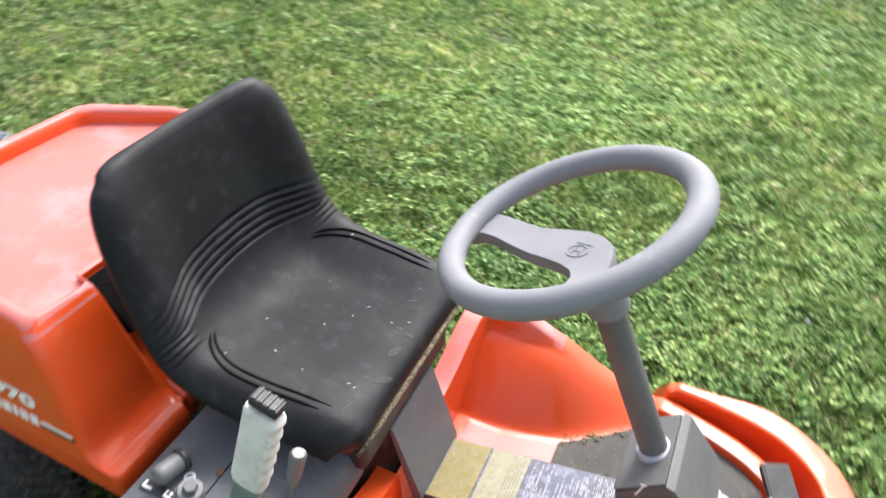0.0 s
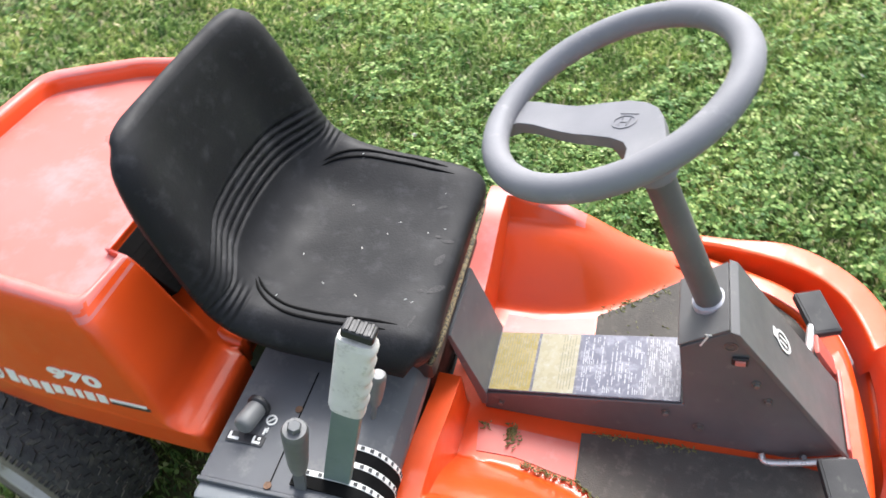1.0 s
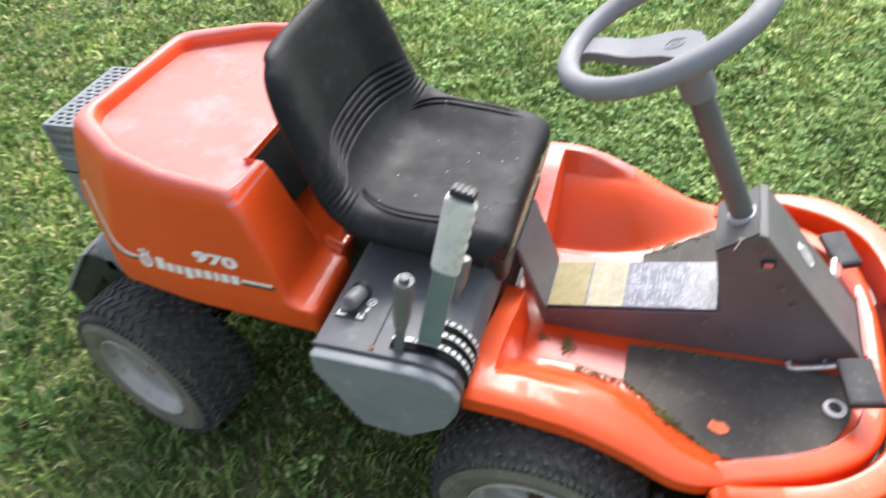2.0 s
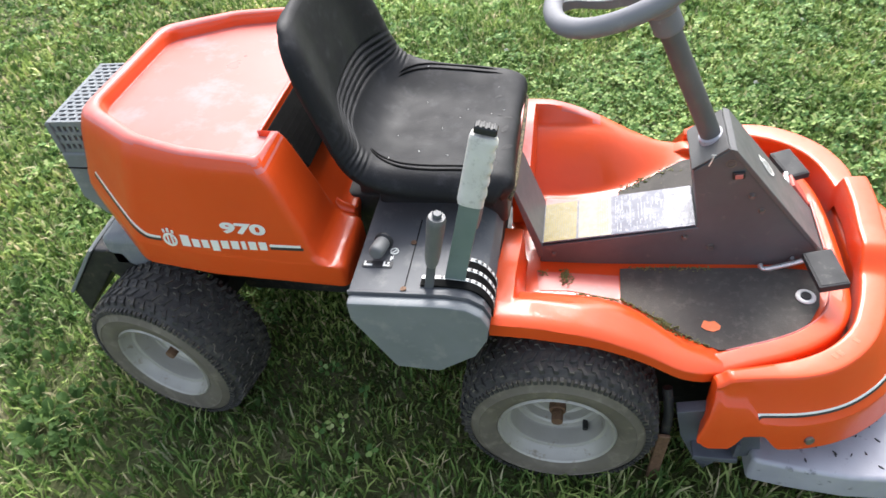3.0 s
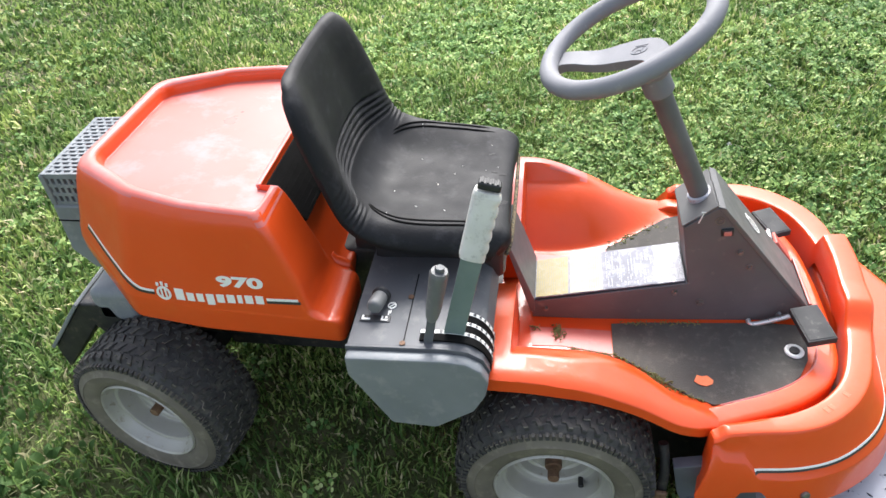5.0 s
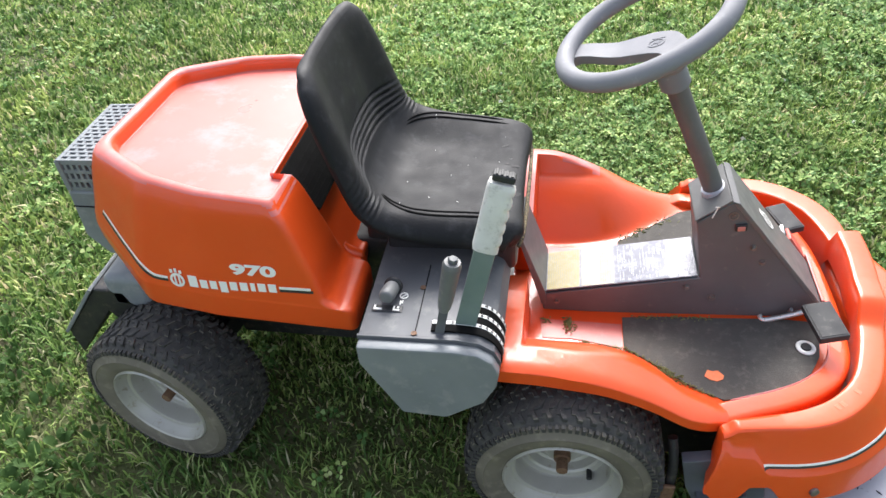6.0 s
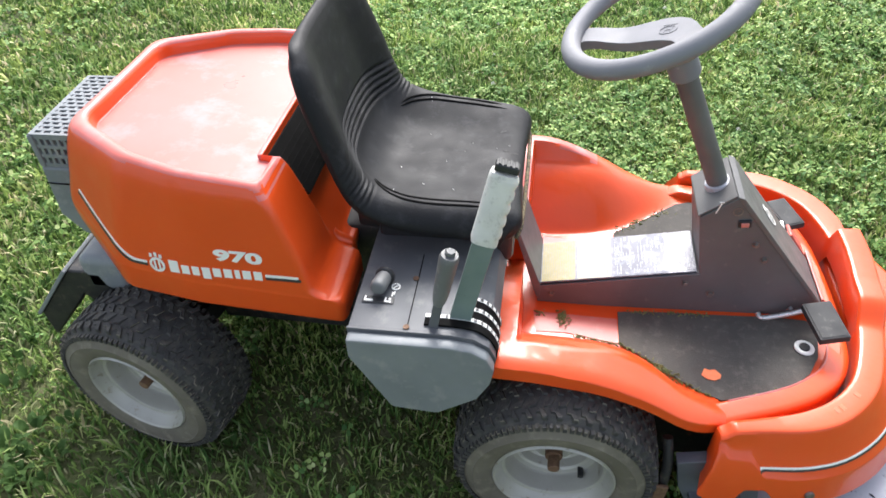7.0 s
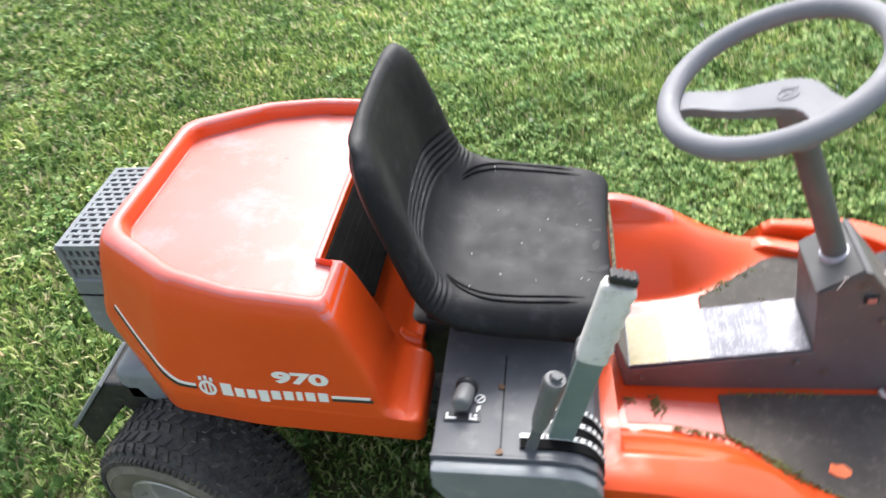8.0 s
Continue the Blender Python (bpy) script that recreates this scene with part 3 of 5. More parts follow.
# chassis under the covers
part("chassis", boxed(-0.92, 0.30, -0.07, 0.07, 0.17, 0.235, 0.01), FRAME_BLACK, mower, "black steel chassis beam")
part("engine_block", boxed(-0.86, -0.47, -0.13, 0.13, 0.22, 0.52, 0.03, 3), FRAME_BLACK, mower, "dark engine block under the hood")
# added pan that keeps light off the grass beneath the mower
part("shade_pan", boxed(-0.80, 0.26, -0.08, 0.21, 0.14, 0.20, 0.012), FRAME_BLACK, mower, "black pan added under the chassis to block light")
part("rear_shroud", boxed(-0.49, -0.345, -0.125, 0.205, 0.36, 0.512, 0.01), FRAME_BLACK, mower, "black shroud under the seat back")
# added black plates stand in for the darkness behind the front wheels
for sy in (-1, 1):
    part("gap_filler", boxed(0.13, 0.34, min(sy * 0.262, sy * 0.275), max(sy * 0.262, sy * 0.275), 0.075, 0.285, 0.003), FRAME_BLACK, mower, "black plate added for the dark gap behind the front wheel")
part("front_axle", boxed(-0.03, 0.03, -0.30, 0.30, 0.155, 0.215, 0.008), FRAME_BLACK, mower, "black front axle")
part("rear_axle", boxed(-0.03, 0.03, -0.25, 0.25, -0.03, 0.03, 0.008, 2, pose(-0.812, 0, 0.186, 0, 0, -11)), FRAME_BLACK, mower, "black rear axle")
part("transmission", boxed(-0.36, -0.14, -0.14, 0.14, 0.23, 0.47, 0.03, 3), FRAME_BLACK, mower, "black transmission case under the seat")


# seat: one shell along a side profile (x, z, half width, thickness, bolster)
def seat():
    prof = [(-0.104, 0.556, 0.186, 0.040, 0.000), (-0.096, 0.582, 0.200, 0.070, 0.004), (-0.106, 0.604, 0.207, 0.085, 0.008), (-0.140, 0.614, 0.212, 0.085, 0.014), (-0.200, 0.613, 0.216, 0.080, 0.024),
            (-0.270, 0.609, 0.219, 0.076, 0.036), (-0.328, 0.611, 0.222, 0.070, 0.046), (-0.370, 0.622, 0.223, 0.062, 0.052), (-0.398, 0.646, 0.222, 0.056, 0.052), (-0.413, 0.678, 0.220, 0.054, 0.050),
            (-0.423, 0.712, 0.218, 0.052, 0.046), (-0.434, 0.760, 0.214, 0.052, 0.040), (-0.446, 0.810, 0.208, 0.050, 0.032), (-0.455, 0.850, 0.198, 0.046, 0.024), (-0.461, 0.874, 0.186, 0.040, 0.016), (-0.467, 0.890, 0.168, 0.030, 0.008)]
    path = smooth_path([(p[0], 0, p[1]) for p in prof], 16)
    wid = smooth_path([(p[2], p[3], p[4]) for p in prof], 16)
    rings = []
    nv = 44
    arc = [0.0]
    for a, b in zip(path, path[1:]):
        arc.append(arc[-1] + (b - a).length)
    for i, (c, w) in enumerate(zip(path, wid)):
        d = (path[min(i + 10, len(path) - 1)] - path[max(i - 10, 0)]).normalized()
        nrm = Vector((d.z, 0, -d.x))
        nrm = nrm if nrm.dot(Vector((0.6, 0, 0.8))) > 0 else -nrm
        ring = []
        hw, th, bo = w
        for k in range(nv):
            v = -1 + 2 * k / (nv - 1)
            av = abs(v)
            lift = bo * (0.20 * av ** 2 + 0.46 * sstep(0.36, 0.84, av)) - 0.008 * (1 - v * v)
            edge = max(0.0, av - 0.80) / 0.20
            lift -= (0.5 * th - 0.004) * edge ** 2.2
            # five pressed grooves across the bend, and creases in the side wings below them
            t_rib = (arc[i] - arc[112] - 0.024 - 0.040 * (1 - av ** 2)) / 0.070
            rib = 0.0
            if 0.0 < t_rib < 1.0:
                rib = -0.0068 * max(0.0, math.sin(t_rib * 5 * math.pi * 2 - 1.57)) ** 1.6 * (1 - 0.75 * sstep(0.66, 0.80, av))
            t_fold = (arc[i] - arc[98] - 0.036) / 0.052
            if 0.0 < t_fold < 1.0 and av > 0.70:
                rib -= 0.0032 * (0.5 - 0.5 * math.cos(t_fold * 2 * math.pi * 3.5)) * sstep(0.70, 0.80, av) * (1 - sstep(0.93, 1.0, av))
            lift += 0.0016 * noise.noise((c.x * 9, v * 2.2, c.z * 9))
            ring.append(c + Vector((0, v * hw, 0)) + nrm * (lift + rib))
        for k in range(nv):
            v = 1 - 2 * k / (nv - 1)
            av = abs(v)
            edge = max(0.0, av - 0.80) / 0.20
            lift = bo * (0.20 * av ** 2 + 0.46 * sstep(0.36, 0.84, av)) - (0.5 * th - 0.004) * edge ** 2.2 - th * (1 - 0.80 * edge ** 1.5)
            ring.append(c + Vector((0, v * hw * 0.992, 0)) + nrm * lift)
        rings.append(ring)
    def cap(ring, dirv):
        c = sum(ring, Vector()) / len(ring)
        return [[Vector((c.x + (p.x - c.x) * s, p.y * (1 - 0.30 * (1 - s)), c.z + (p.z - c.z) * s)) + dirv * h for p in ring] for s, h in ((0.90, 0.006), (0.68, 0.011), (0.35, 0.014), (0.1, 0.015))]
    front = cap(rings[0], Vector((0.25, 0, -0.97)))
    back = cap(rings[-1], Vector((-0.5, 0, 0.85)))
    bm = loft(front[::-1] + rings + back)
    return part("seat", bm, VINYL, mower, "black vinyl bucket seat with stitched ribs", 60)


seat_part = seat()
seat_tree = BVHTree.FromPolygons([v.co for v in seat_part.data.vertices], [p.vertices for p in seat_part.data.polygons])


def on_seat(x, y):
    hit = seat_tree.ray_cast(Vector((x, y, 1.2)), Vector((0, 0, -1)))[0]
    return hit.z if hit else 0.62


for sy in (-1, 1):
    for off in (0.0, 0.013):
        line = [(-0.372, 0.128 + off * 0.6, 0), (-0.356, 0.146 + off * 0.8, 0), (-0.332, 0.160 + off, 0), (-0.300, 0.168 + off, 0), (-0.24, 0.167 + off, 0), (-0.20, 0.164 + off, 0), (-0.150 - off, 0.161 + off, 0)]
        pts = [(p.x, sy * p.y, on_seat(p.x, sy * p.y) - 0.0002) for p in smooth_path(line, 10)]
        part("seam", tube(pts, [0.0026 * min(1.0, 0.25 + 0.12 * min(k, len(pts) - 1 - k)) for k in range(len(pts))], 8), GROOVE, seat_part, "dark stitched seam groove")
specks = random.Random(21)
for k in range(15):
    x, y = specks.uniform(-0.34, -0.105), specks.uniform(-0.19, 0.19)
    z = on_seat(x, y)
    part("speck", tube([(x, y, z), (x + specks.uniform(-0.004, 0.004), y + specks.uniform(-0.003, 0.003), z + 0.0008)], [0.0005 + 0.0010 * specks.random() ** 3, 0.0004], 6), FLOWER, seat_part, "tiny pale speck")
# pale scuffs near the front edge, and a dusty worn lower edge
for x, y, L, w, a in ((-0.128, -0.020, 0.014, 0.007, 70), (-0.125, 0.020, 0.009, 0.004, 20), (-0.119, -0.076, 0.016, 0.005, 50), (-0.140, -0.087, 0.006, 0.004, 0), (-0.142, 0.025, 0.006, 0.003, 0), (-0.134, -0.148, 0.012, 0.003, 80), (-0.152, 0.088, 0.008, 0.003, 30)):
    ca, sa_ = math.cos(radians(a)), math.sin(radians(a))
    rows = []
    for i in range(6):
        u = -1 + 0.4 * i
        half = w * math.sqrt(max(0.05, 1 - u * u)) * specks.uniform(0.6, 1.1)
        row = []
        for v in (-1.0, 0.0, 1.0):
            px, py = x + ca * u * L - sa_ * v * half, y + sa_ * u * L + ca * v * half
            row.append(Vector((px, py, on_seat(px, py) + 0.0006)))
        rows.append(row)
    part("scuff", loft(rows, closed=False), SCUFF, seat_part, "pale scuff in the vinyl", 60)
part("worn_edge", tube(smooth_path([(-0.106, -0.176, 0.556), (-0.0985, -0.150, 0.566), (-0.0965, -0.08, 0.570), (-0.096, 0.0, 0.571), (-0.0965, 0.08, 0.570), (-0.0985, 0.150, 0.566), (-0.106, 0.176, 0.556)], 8), 0.0042, 10), TAN_DUST, seat_part, "tan dusty worn lower edge of the seat")
part("seat_base", joined(boxed(-0.37, -0.11, -0.15, 0.15, 0.47, 0.56, 0.012), boxed(-0.42, -0.34, -0.12, 0.12, 0.47, 0.56, 0.012)), BLACK_PLASTIC, mower, "black seat bracket")
part("heat_shield", leaned(prism([(-0.562, 0.690), (-0.548, 0.706), (-0.482, 0.628), (-0.512, 0.606)], "y", -0.176, 0.176, 0.002)), GROOVE, mower, "black louvred panel behind the seat")
for k in range(7):
    t = k / 6.0
    part("louvre", leaned(boxed(-0.537 + 0.048 * t, -0.5345 + 0.048 * t, -0.165, 0.165, 0.6898 - 0.0567 * t, 0.6910 - 0.0567 * t)), GROOVE, bpy.data.objects["heat_shield"])

part("tray_lip", leaned(boxed(-0.5665, -0.556, -0.180, 0.180, 0.700, 0.7105, 0.0035, 3)), FADED_SHEEN, hood_part, "raised front edge of the hood top")

# steering wheel, on a leaning column
AXIS = Vector((-0.507, -0.0355, 1.0)).normalized()
WC = Vector((0.0923, -0.0084, 0.917))
wheel_x = (Vector((1, 0, 0)) - AXIS * AXIS.x).normalized()
wheel_m = Matrix.Translation(WC) @ Matrix((wheel_x, AXIS.cross(wheel_x), AXIS)).transposed().to_4x4()


def steering():
    R, r = 0.1472, 0.0168
    ring = [(R + r * math.cos(a), r * 0.95 * math.sin(a)) for a in (2 * math.pi * k / 16 for k in range(16))]
    bm = lathe(ring, wheel_m, 72)
    rim = part("steering_wheel", bm, WHEEL_GREY, mower, "grey moulded rubber steering wheel")
    # one moulded plate: a broad spoke to the rim, the hub, and a short spoke towards the rider
    outline = [(-0.140, 0.062), (-0.118, 0.053), (-0.098, 0.047), (-0.060, 0.038), (-0.020, 0.028), (0.012, 0.018), (0.032, 0.005), (0.046, -0.011), (0.053, -0.030), (0.057, -0.055), (0.062, -0.082), (0.072, -0.124),
               (0.030, -0.140), (0.020, -0.116), (0.018, -0.092), (0.016, -0.072), (0.009, -0.056), (-0.008, -0.042), (-0.035, -0.027), (-0.070, -0.009), (-0.105, 0.006), (-0.126, 0.012), (-0.145, 0.010)]
    bm = bmesh.new()
    bm.faces.new([bm.verts.new((x, y, 0)) for x, y in outline])
    for axis, lo in (((1, 0, 0), -0.135), ((0, 1, 0), -0.130)):
        for k in range(14):
            q = lo + 0.016 * k
            bmesh.ops.bisect_plane(bm, geom=bm.verts[:] + bm.edges[:] + bm.faces[:], plane_co=[c * q for c in axis], plane_no=axis)
    for v in bm.verts:
        v.co.z = -0.025 + 0.019 * sstep(0.055, 0.135, math.hypot(v.co.x, v.co.y))
    ext = bmesh.ops.extrude_face_region(bm, geom=bm.faces[:])
    for v in [g for g in ext["geom"] if isinstance(g, bmesh.types.BMVert)]:
        v.co.z -= 0.017
    bmesh.ops.recalc_face_normals(bm, faces=bm.faces)
    rounded(bm, 0.0035, 3, 50)
    bm.transform(wheel_m)
    part("spoke", bm, WHEEL_GREY, rim, "grey moulded spoke plate with flush hub", 55)
    hub = loft([[(0.014 + s_ * x, -0.012 + s_ * y, h) for x, y in ((0.030, -0.020), (0.026, 0.012), (0.010, 0.024), (-0.016, 0.024), (-0.030, 0.010), (-0.028, -0.014), (-0.012, -0.028), (0.016, -0.030))] for h, s_ in ((-0.088, 0.78), (-0.074, 0.95), (-0.050, 1.08), (-0.036, 1.15))])
    rounded(hub, 0.004, 2, 30)
    hub.transform(wheel_m)
    part("hub", hub, WHEEL_GREY, rim)
    em = wheel_m @ Matrix.Translation((0.008, -0.021, -0.0252)) @ Matrix.Rotation(radians(-25), 4, "Z")
    bm = joined(lathe([(0.0105, 0.0), (0.0125, 0.0), (0.0125, 0.0013), (0.0105, 0.0013)], em @ Matrix.Diagonal((1.25, 0.9, 1, 1)), 28), boxed(-0.006, -0.0045, -0.006, 0.006, 0, 0.0012, 0, 2, em), boxed(0.0045, 0.006, -0.006, 0.006, 0, 0.0012, 0, 2, em), boxed(-0.0045, 0.0045, -0.001, 0.001, 0, 0.0012, 0, 2, em), boxed(-0.012, 0.012, 0.013, 0.0145, 0, 0.0012, 0, 2, em))
    part("emblem", bm, WHEEL_GREY, rim, "raised round emblem")


steering()
base = Vector((0.277, 0.0, 0.560))
top = WC + wheel_x * 0.012 - AXIS * 0.076
d = (top - base).normalized()
part("steering_column", tube([base - d * 0.06, base + d * 0.04, base + d * 0.20, top - d * 0.03], [0.0195, 0.0195, 0.0195, 0.0195], 24), COLUMN_GREY, mower, "grey painted steering column tube", 50)
col = bpy.data.objects["steering_column"]
part("collar", tube([top - d * 0.055, top - d * 0.05, top - d * 0.004, top], [0.023, 0.027, 0.027, 0.024], 16), WHEEL_GREY, col)
part("bushing", tube([base + d * 0.018, base + d * 0.026, base + d * 0.030, base + d * 0.032], [0.0245, 0.0245, 0.0235, 0.0200], 24), DECK_METAL, col, "worn metal bushing ring")

# centre tunnel and tower in bent sheet steel
TW = 0.065
TOWER = [(0.264, 0.400), (0.233, 0.545), (0.291, 0.598), (0.300, 0.594), (0.517, 0.343), (0.505, 0.334), (0.418, 0.282), (-0.055, 0.276), (-0.052, 0.326)]
tunnel = part("steering_tower", prism(TOWER, "y", -TW, TW, 0.004, 2), DARK_STEEL, mower, "dark grey sheet steel steering tower")
part("tower_front_plate", prism([(0.290, 0.602), (0.303, 0.598), (0.523, 0.338), (0.517, 0.333), (0.296, 0.592)], "y", -TW - 0.003, TW + 0.003, 0.0015), COLUMN_GREY, tunnel, "grey sloping steel plate")
part("tower_top_plate", prism([(0.230, 0.546), (0.232, 0.551), (0.288, 0.601), (0.291, 0.597)], "y", -TW + 0.002, TW - 0.002, 0.001), COLUMN_GREY, tunnel, "grey slanted top plate")
part("seat_panel", prism([(-0.058, 0.300), (-0.050, 0.300), (-0.050, 0.335), (-0.105, 0.488), (-0.113, 0.486)], "y", -0.072, 0.075, 0.0015), DARK_STEEL, mower, "dark steel upright panel below the seat front")

# label plate on the tunnel
pv = Vector((0.265 + 0.050, 0, 0.402 - 0.330)).normalized()
plate_m = Matrix.Translation((-0.050, 0, 0.3315)) @ Matrix(((pv.x, 0, -pv.z, 0), (0, 1, 0, 0), (pv.z, 0, pv.x, 0), (0, 0, 0, 1)))
PL = 0.318
part("label_plate", boxed(0.0, PL, -0.063, 0.063, 0.0, 0.003, 0.0008, 1, plate_m), SILVER_LABEL, tunnel, "worn silver instruction plate with faded labels")
for name, a, b, mt, label in (("warning_label", 0.003, 0.074, YELLOW_LABEL, "faded yellow label"), ("warning_label", 0.079, 0.148, CREAM_LABEL, "bleached cream label"), ("instruction_label", 0.152, 0.262, PALE_PRINT, "rubbed slate grey label with white print")):
    part(name, boxed(a, b, -0.061, 0.061, 0.003, 0.0036, 0, 1, plate_m), mt, tunnel, label)
rng = random.Random(4)
lines = bmesh.new()
for a, b in ((0.006, 0.071), (0.120, 0.145)):
    x = a
    while x < b:
        y0 = -0.056 + rng.random() * 0.008
        while y0 < 0.05:
            ln = 0.010 + rng.random() * 0.035
            box(lines, x, x + 0.0016, y0, min(y0 + ln, 0.057), 0.0036, 0.0039)
            y0 += ln + 0.004
        x += 0.0050
lines.transform(plate_m)
tagged(part("print_block", lines, GREY_PRINT, tunnel, "rows of small faded print", 0), kind="stuff")
lines = bmesh.new()
x = 0.158
while x < 0.312:
    y0 = -0.056
    while y0 < 0.05:
        ln = 0.004 + rng.random() * 0.022
        if rng.random() < 0.55:
            box(lines, x, x + 0.0013 + rng.random() * 0.0007, y0, min(y0 + ln, 0.057), 0.0036, 0.0039)
        y0 += ln + 0.003
    x += 0.0034
lines.transform(plate_m)
tagged(part("print_block", lines, RUBBED_WHITE, tunnel, "rows of rubbed print", 0), kind="stuff")

for bx, bz, br in ((0.297, 0.348, 0.008), (0.350, 0.490, 0.006), (0.375, 0.453, 0.006), (0.242, 0.373, 0.006), (-0.025, 0.307, 0.006)):
    m = Matrix.Translation((bx, -TW - 0.0005, bz)) @ Matrix.Rotation(radians(90), 4, "X")
    part("bolt", joined(disc_bar(m, br * 1.1, 0.0015, 18), disc_bar(m @ Matrix.Translation((0, 0, 0.0015)), br * 0.8, 0.005, 6, 0.0008)), BOLT_STEEL, tunnel, "zinc bolt head")
m = Matrix.Translation((0.316, -TW - 0.0005, 0.541)) @ Matrix.Rotation(radians(-8), 4, "Y")
sw = part("switch", boxed(-0.011, 0.011, -0.005, 0.0, -0.008, 0.008, 0.001, 1, m), BLACK_PLASTIC, tunnel, "black bezel with red switch")
part("red_rocker", boxed(-0.007, 0.007, -0.008, -0.005, -0.005, 0.005, 0.001, 1, m), RED_LAMP, tunnel, "faded red rocker")
m = Matrix.Translation((0.298, -TW - 0.0005, 0.567)) @ Matrix.Rotation(radians(90), 4, "X")
part("symbol", joined(lathe([(0.0075, 0), (0.0095, 0), (0.0095, 0.0008), (0.0075, 0.0008)], m, 24), boxed(-0.003, -0.0015, -0.0045, 0.0045, 0, 0.0008, 0, 1, m), boxed(-0.0015, 0.003, 0.0005, 0.0045, 0, 0.0008, 0, 1, m)), BOLT_STEEL, tunnel, "round parking symbol")
part("tab", joined(boxed(-0.0013, 0.0013, -0.0015, 0, -0.013, 0.012, 0.0008, 1, Matrix.Translation((0.262, -TW - 0.0005, 0.572)) @ Matrix.Rotation(radians(14), 4, "Y")), boxed(-0.006, 0.003, -0.0015, 0, -0.001, 0.0018, 0.0008, 1, Matrix.Translation((0.266, -TW - 0.0005, 0.586)))), WHITE_PAINT, tunnel, "white paint mark")
fp = Vector((0.523 - 0.303, 0, 0.338 - 0.598)).normalized()
front_m = Matrix.Translation((0.303, 0, 0.5982)) @ Matrix(((fp.x, 0, -fp.z, 0), (0, 1, 0, 0), (fp.z, 0, fp.x, 0), (0, 0, 0, 1)))
E1 = Matrix.Translation((0.130, 0.012, 0.0012))
part("emblem", joined(lathe([(0.0145, 0), (0.0185, 0), (0.0185, 0.0008), (0.0145, 0.0008)], front_m @ E1 @ Matrix.Diagonal((1.25, 0.9, 1, 1)), 30), boxed(-0.011, 0.011, -0.006, -0.003, 0, 0.0008, 0, 1, front_m @ E1), boxed(-0.011, 0.011, 0.003, 0.006, 0, 0.0008, 0, 1, front_m @ E1),
                      boxed(-0.031, -0.022, -0.008, 0.008, 0, 0.0008, 0, 1, front_m @ E1)), WHITE_PAINT, tunnel, "white emblem print")


# footboard with its two wheel housings, one moulded shell
def foot_height(x, y):
    ay = abs(y)
    floor_z = 0.276 + 0.03 * max(0.0, x) / 0.5
    yi = curve_table([(-0.10, 0.165), (0.02, 0.172), (0.12, 0.198), (0.22, 0.262), (0.30, 0.298), (0.40, 0.40)], x)
    zt = curve_table([(-0.12, 0.146), (-0.06, 0.147), (0.0, 0.147), (0.07, 0.141), (0.15, 0.112), (0.23, 0.060), (0.30, 0.020)], x)
    wide = curve_table([(-0.12, 0.150), (-0.02, 0.148), (0.08, 0.130), (0.19, 0.092), (0.30, 0.050)], x)
    if y > 0:
        zt = curve_table([(-0.12, 0.116), (0.0, 0.117), (0.08, 0.102), (0.15, 0.058), (0.22, 0.022), (0.28, 0.004)], x)
    t = min(1.0, max(0.0, (ay - yi) / wide))
    z = floor_z + zt * (0.35 * sstep(0.0, 1.0, t) + 0.65 * (1 - (1 - t) ** 2.0))
    back = sstep(-0.082, -0.090, x)
    wall = 0.118 + 0.046 * sstep(0.09, 0.28, ay)
    # the raised rear panel runs on as a flat outer border that dies away forwards
    border = max(back, sstep(0.300, 0.316, ay) * (1 - sstep(-0.070, 0.100, x)))
    return max(z, z + (floor_z + wall * sstep(0.062, 0.080, ay) - z) * border)


def foot_outer(x):
    return curve_table([(-0.13, 0.378), (0.05, 0.382), (0.20, 0.390), (0.255, 0.377), (0.30, 0.353), (0.335, 0.335), (0.40, 0.311), (0.455, 0.283), (0.505, 0.242), (0.538, 0.184), (0.554, 0.11), (0.562, 0.0)], x)


RIM = [(0.285, 0.340, 0.313), (0.335, 0.323, 0.316), (0.400, 0.300, 0.319), (0.455, 0.273, 0.321), (0.505, 0.231, 0.321), (0.538, 0.170, 0.310), (0.553, 0.090, 0.300), (0.557, 0.0, 0.298)]


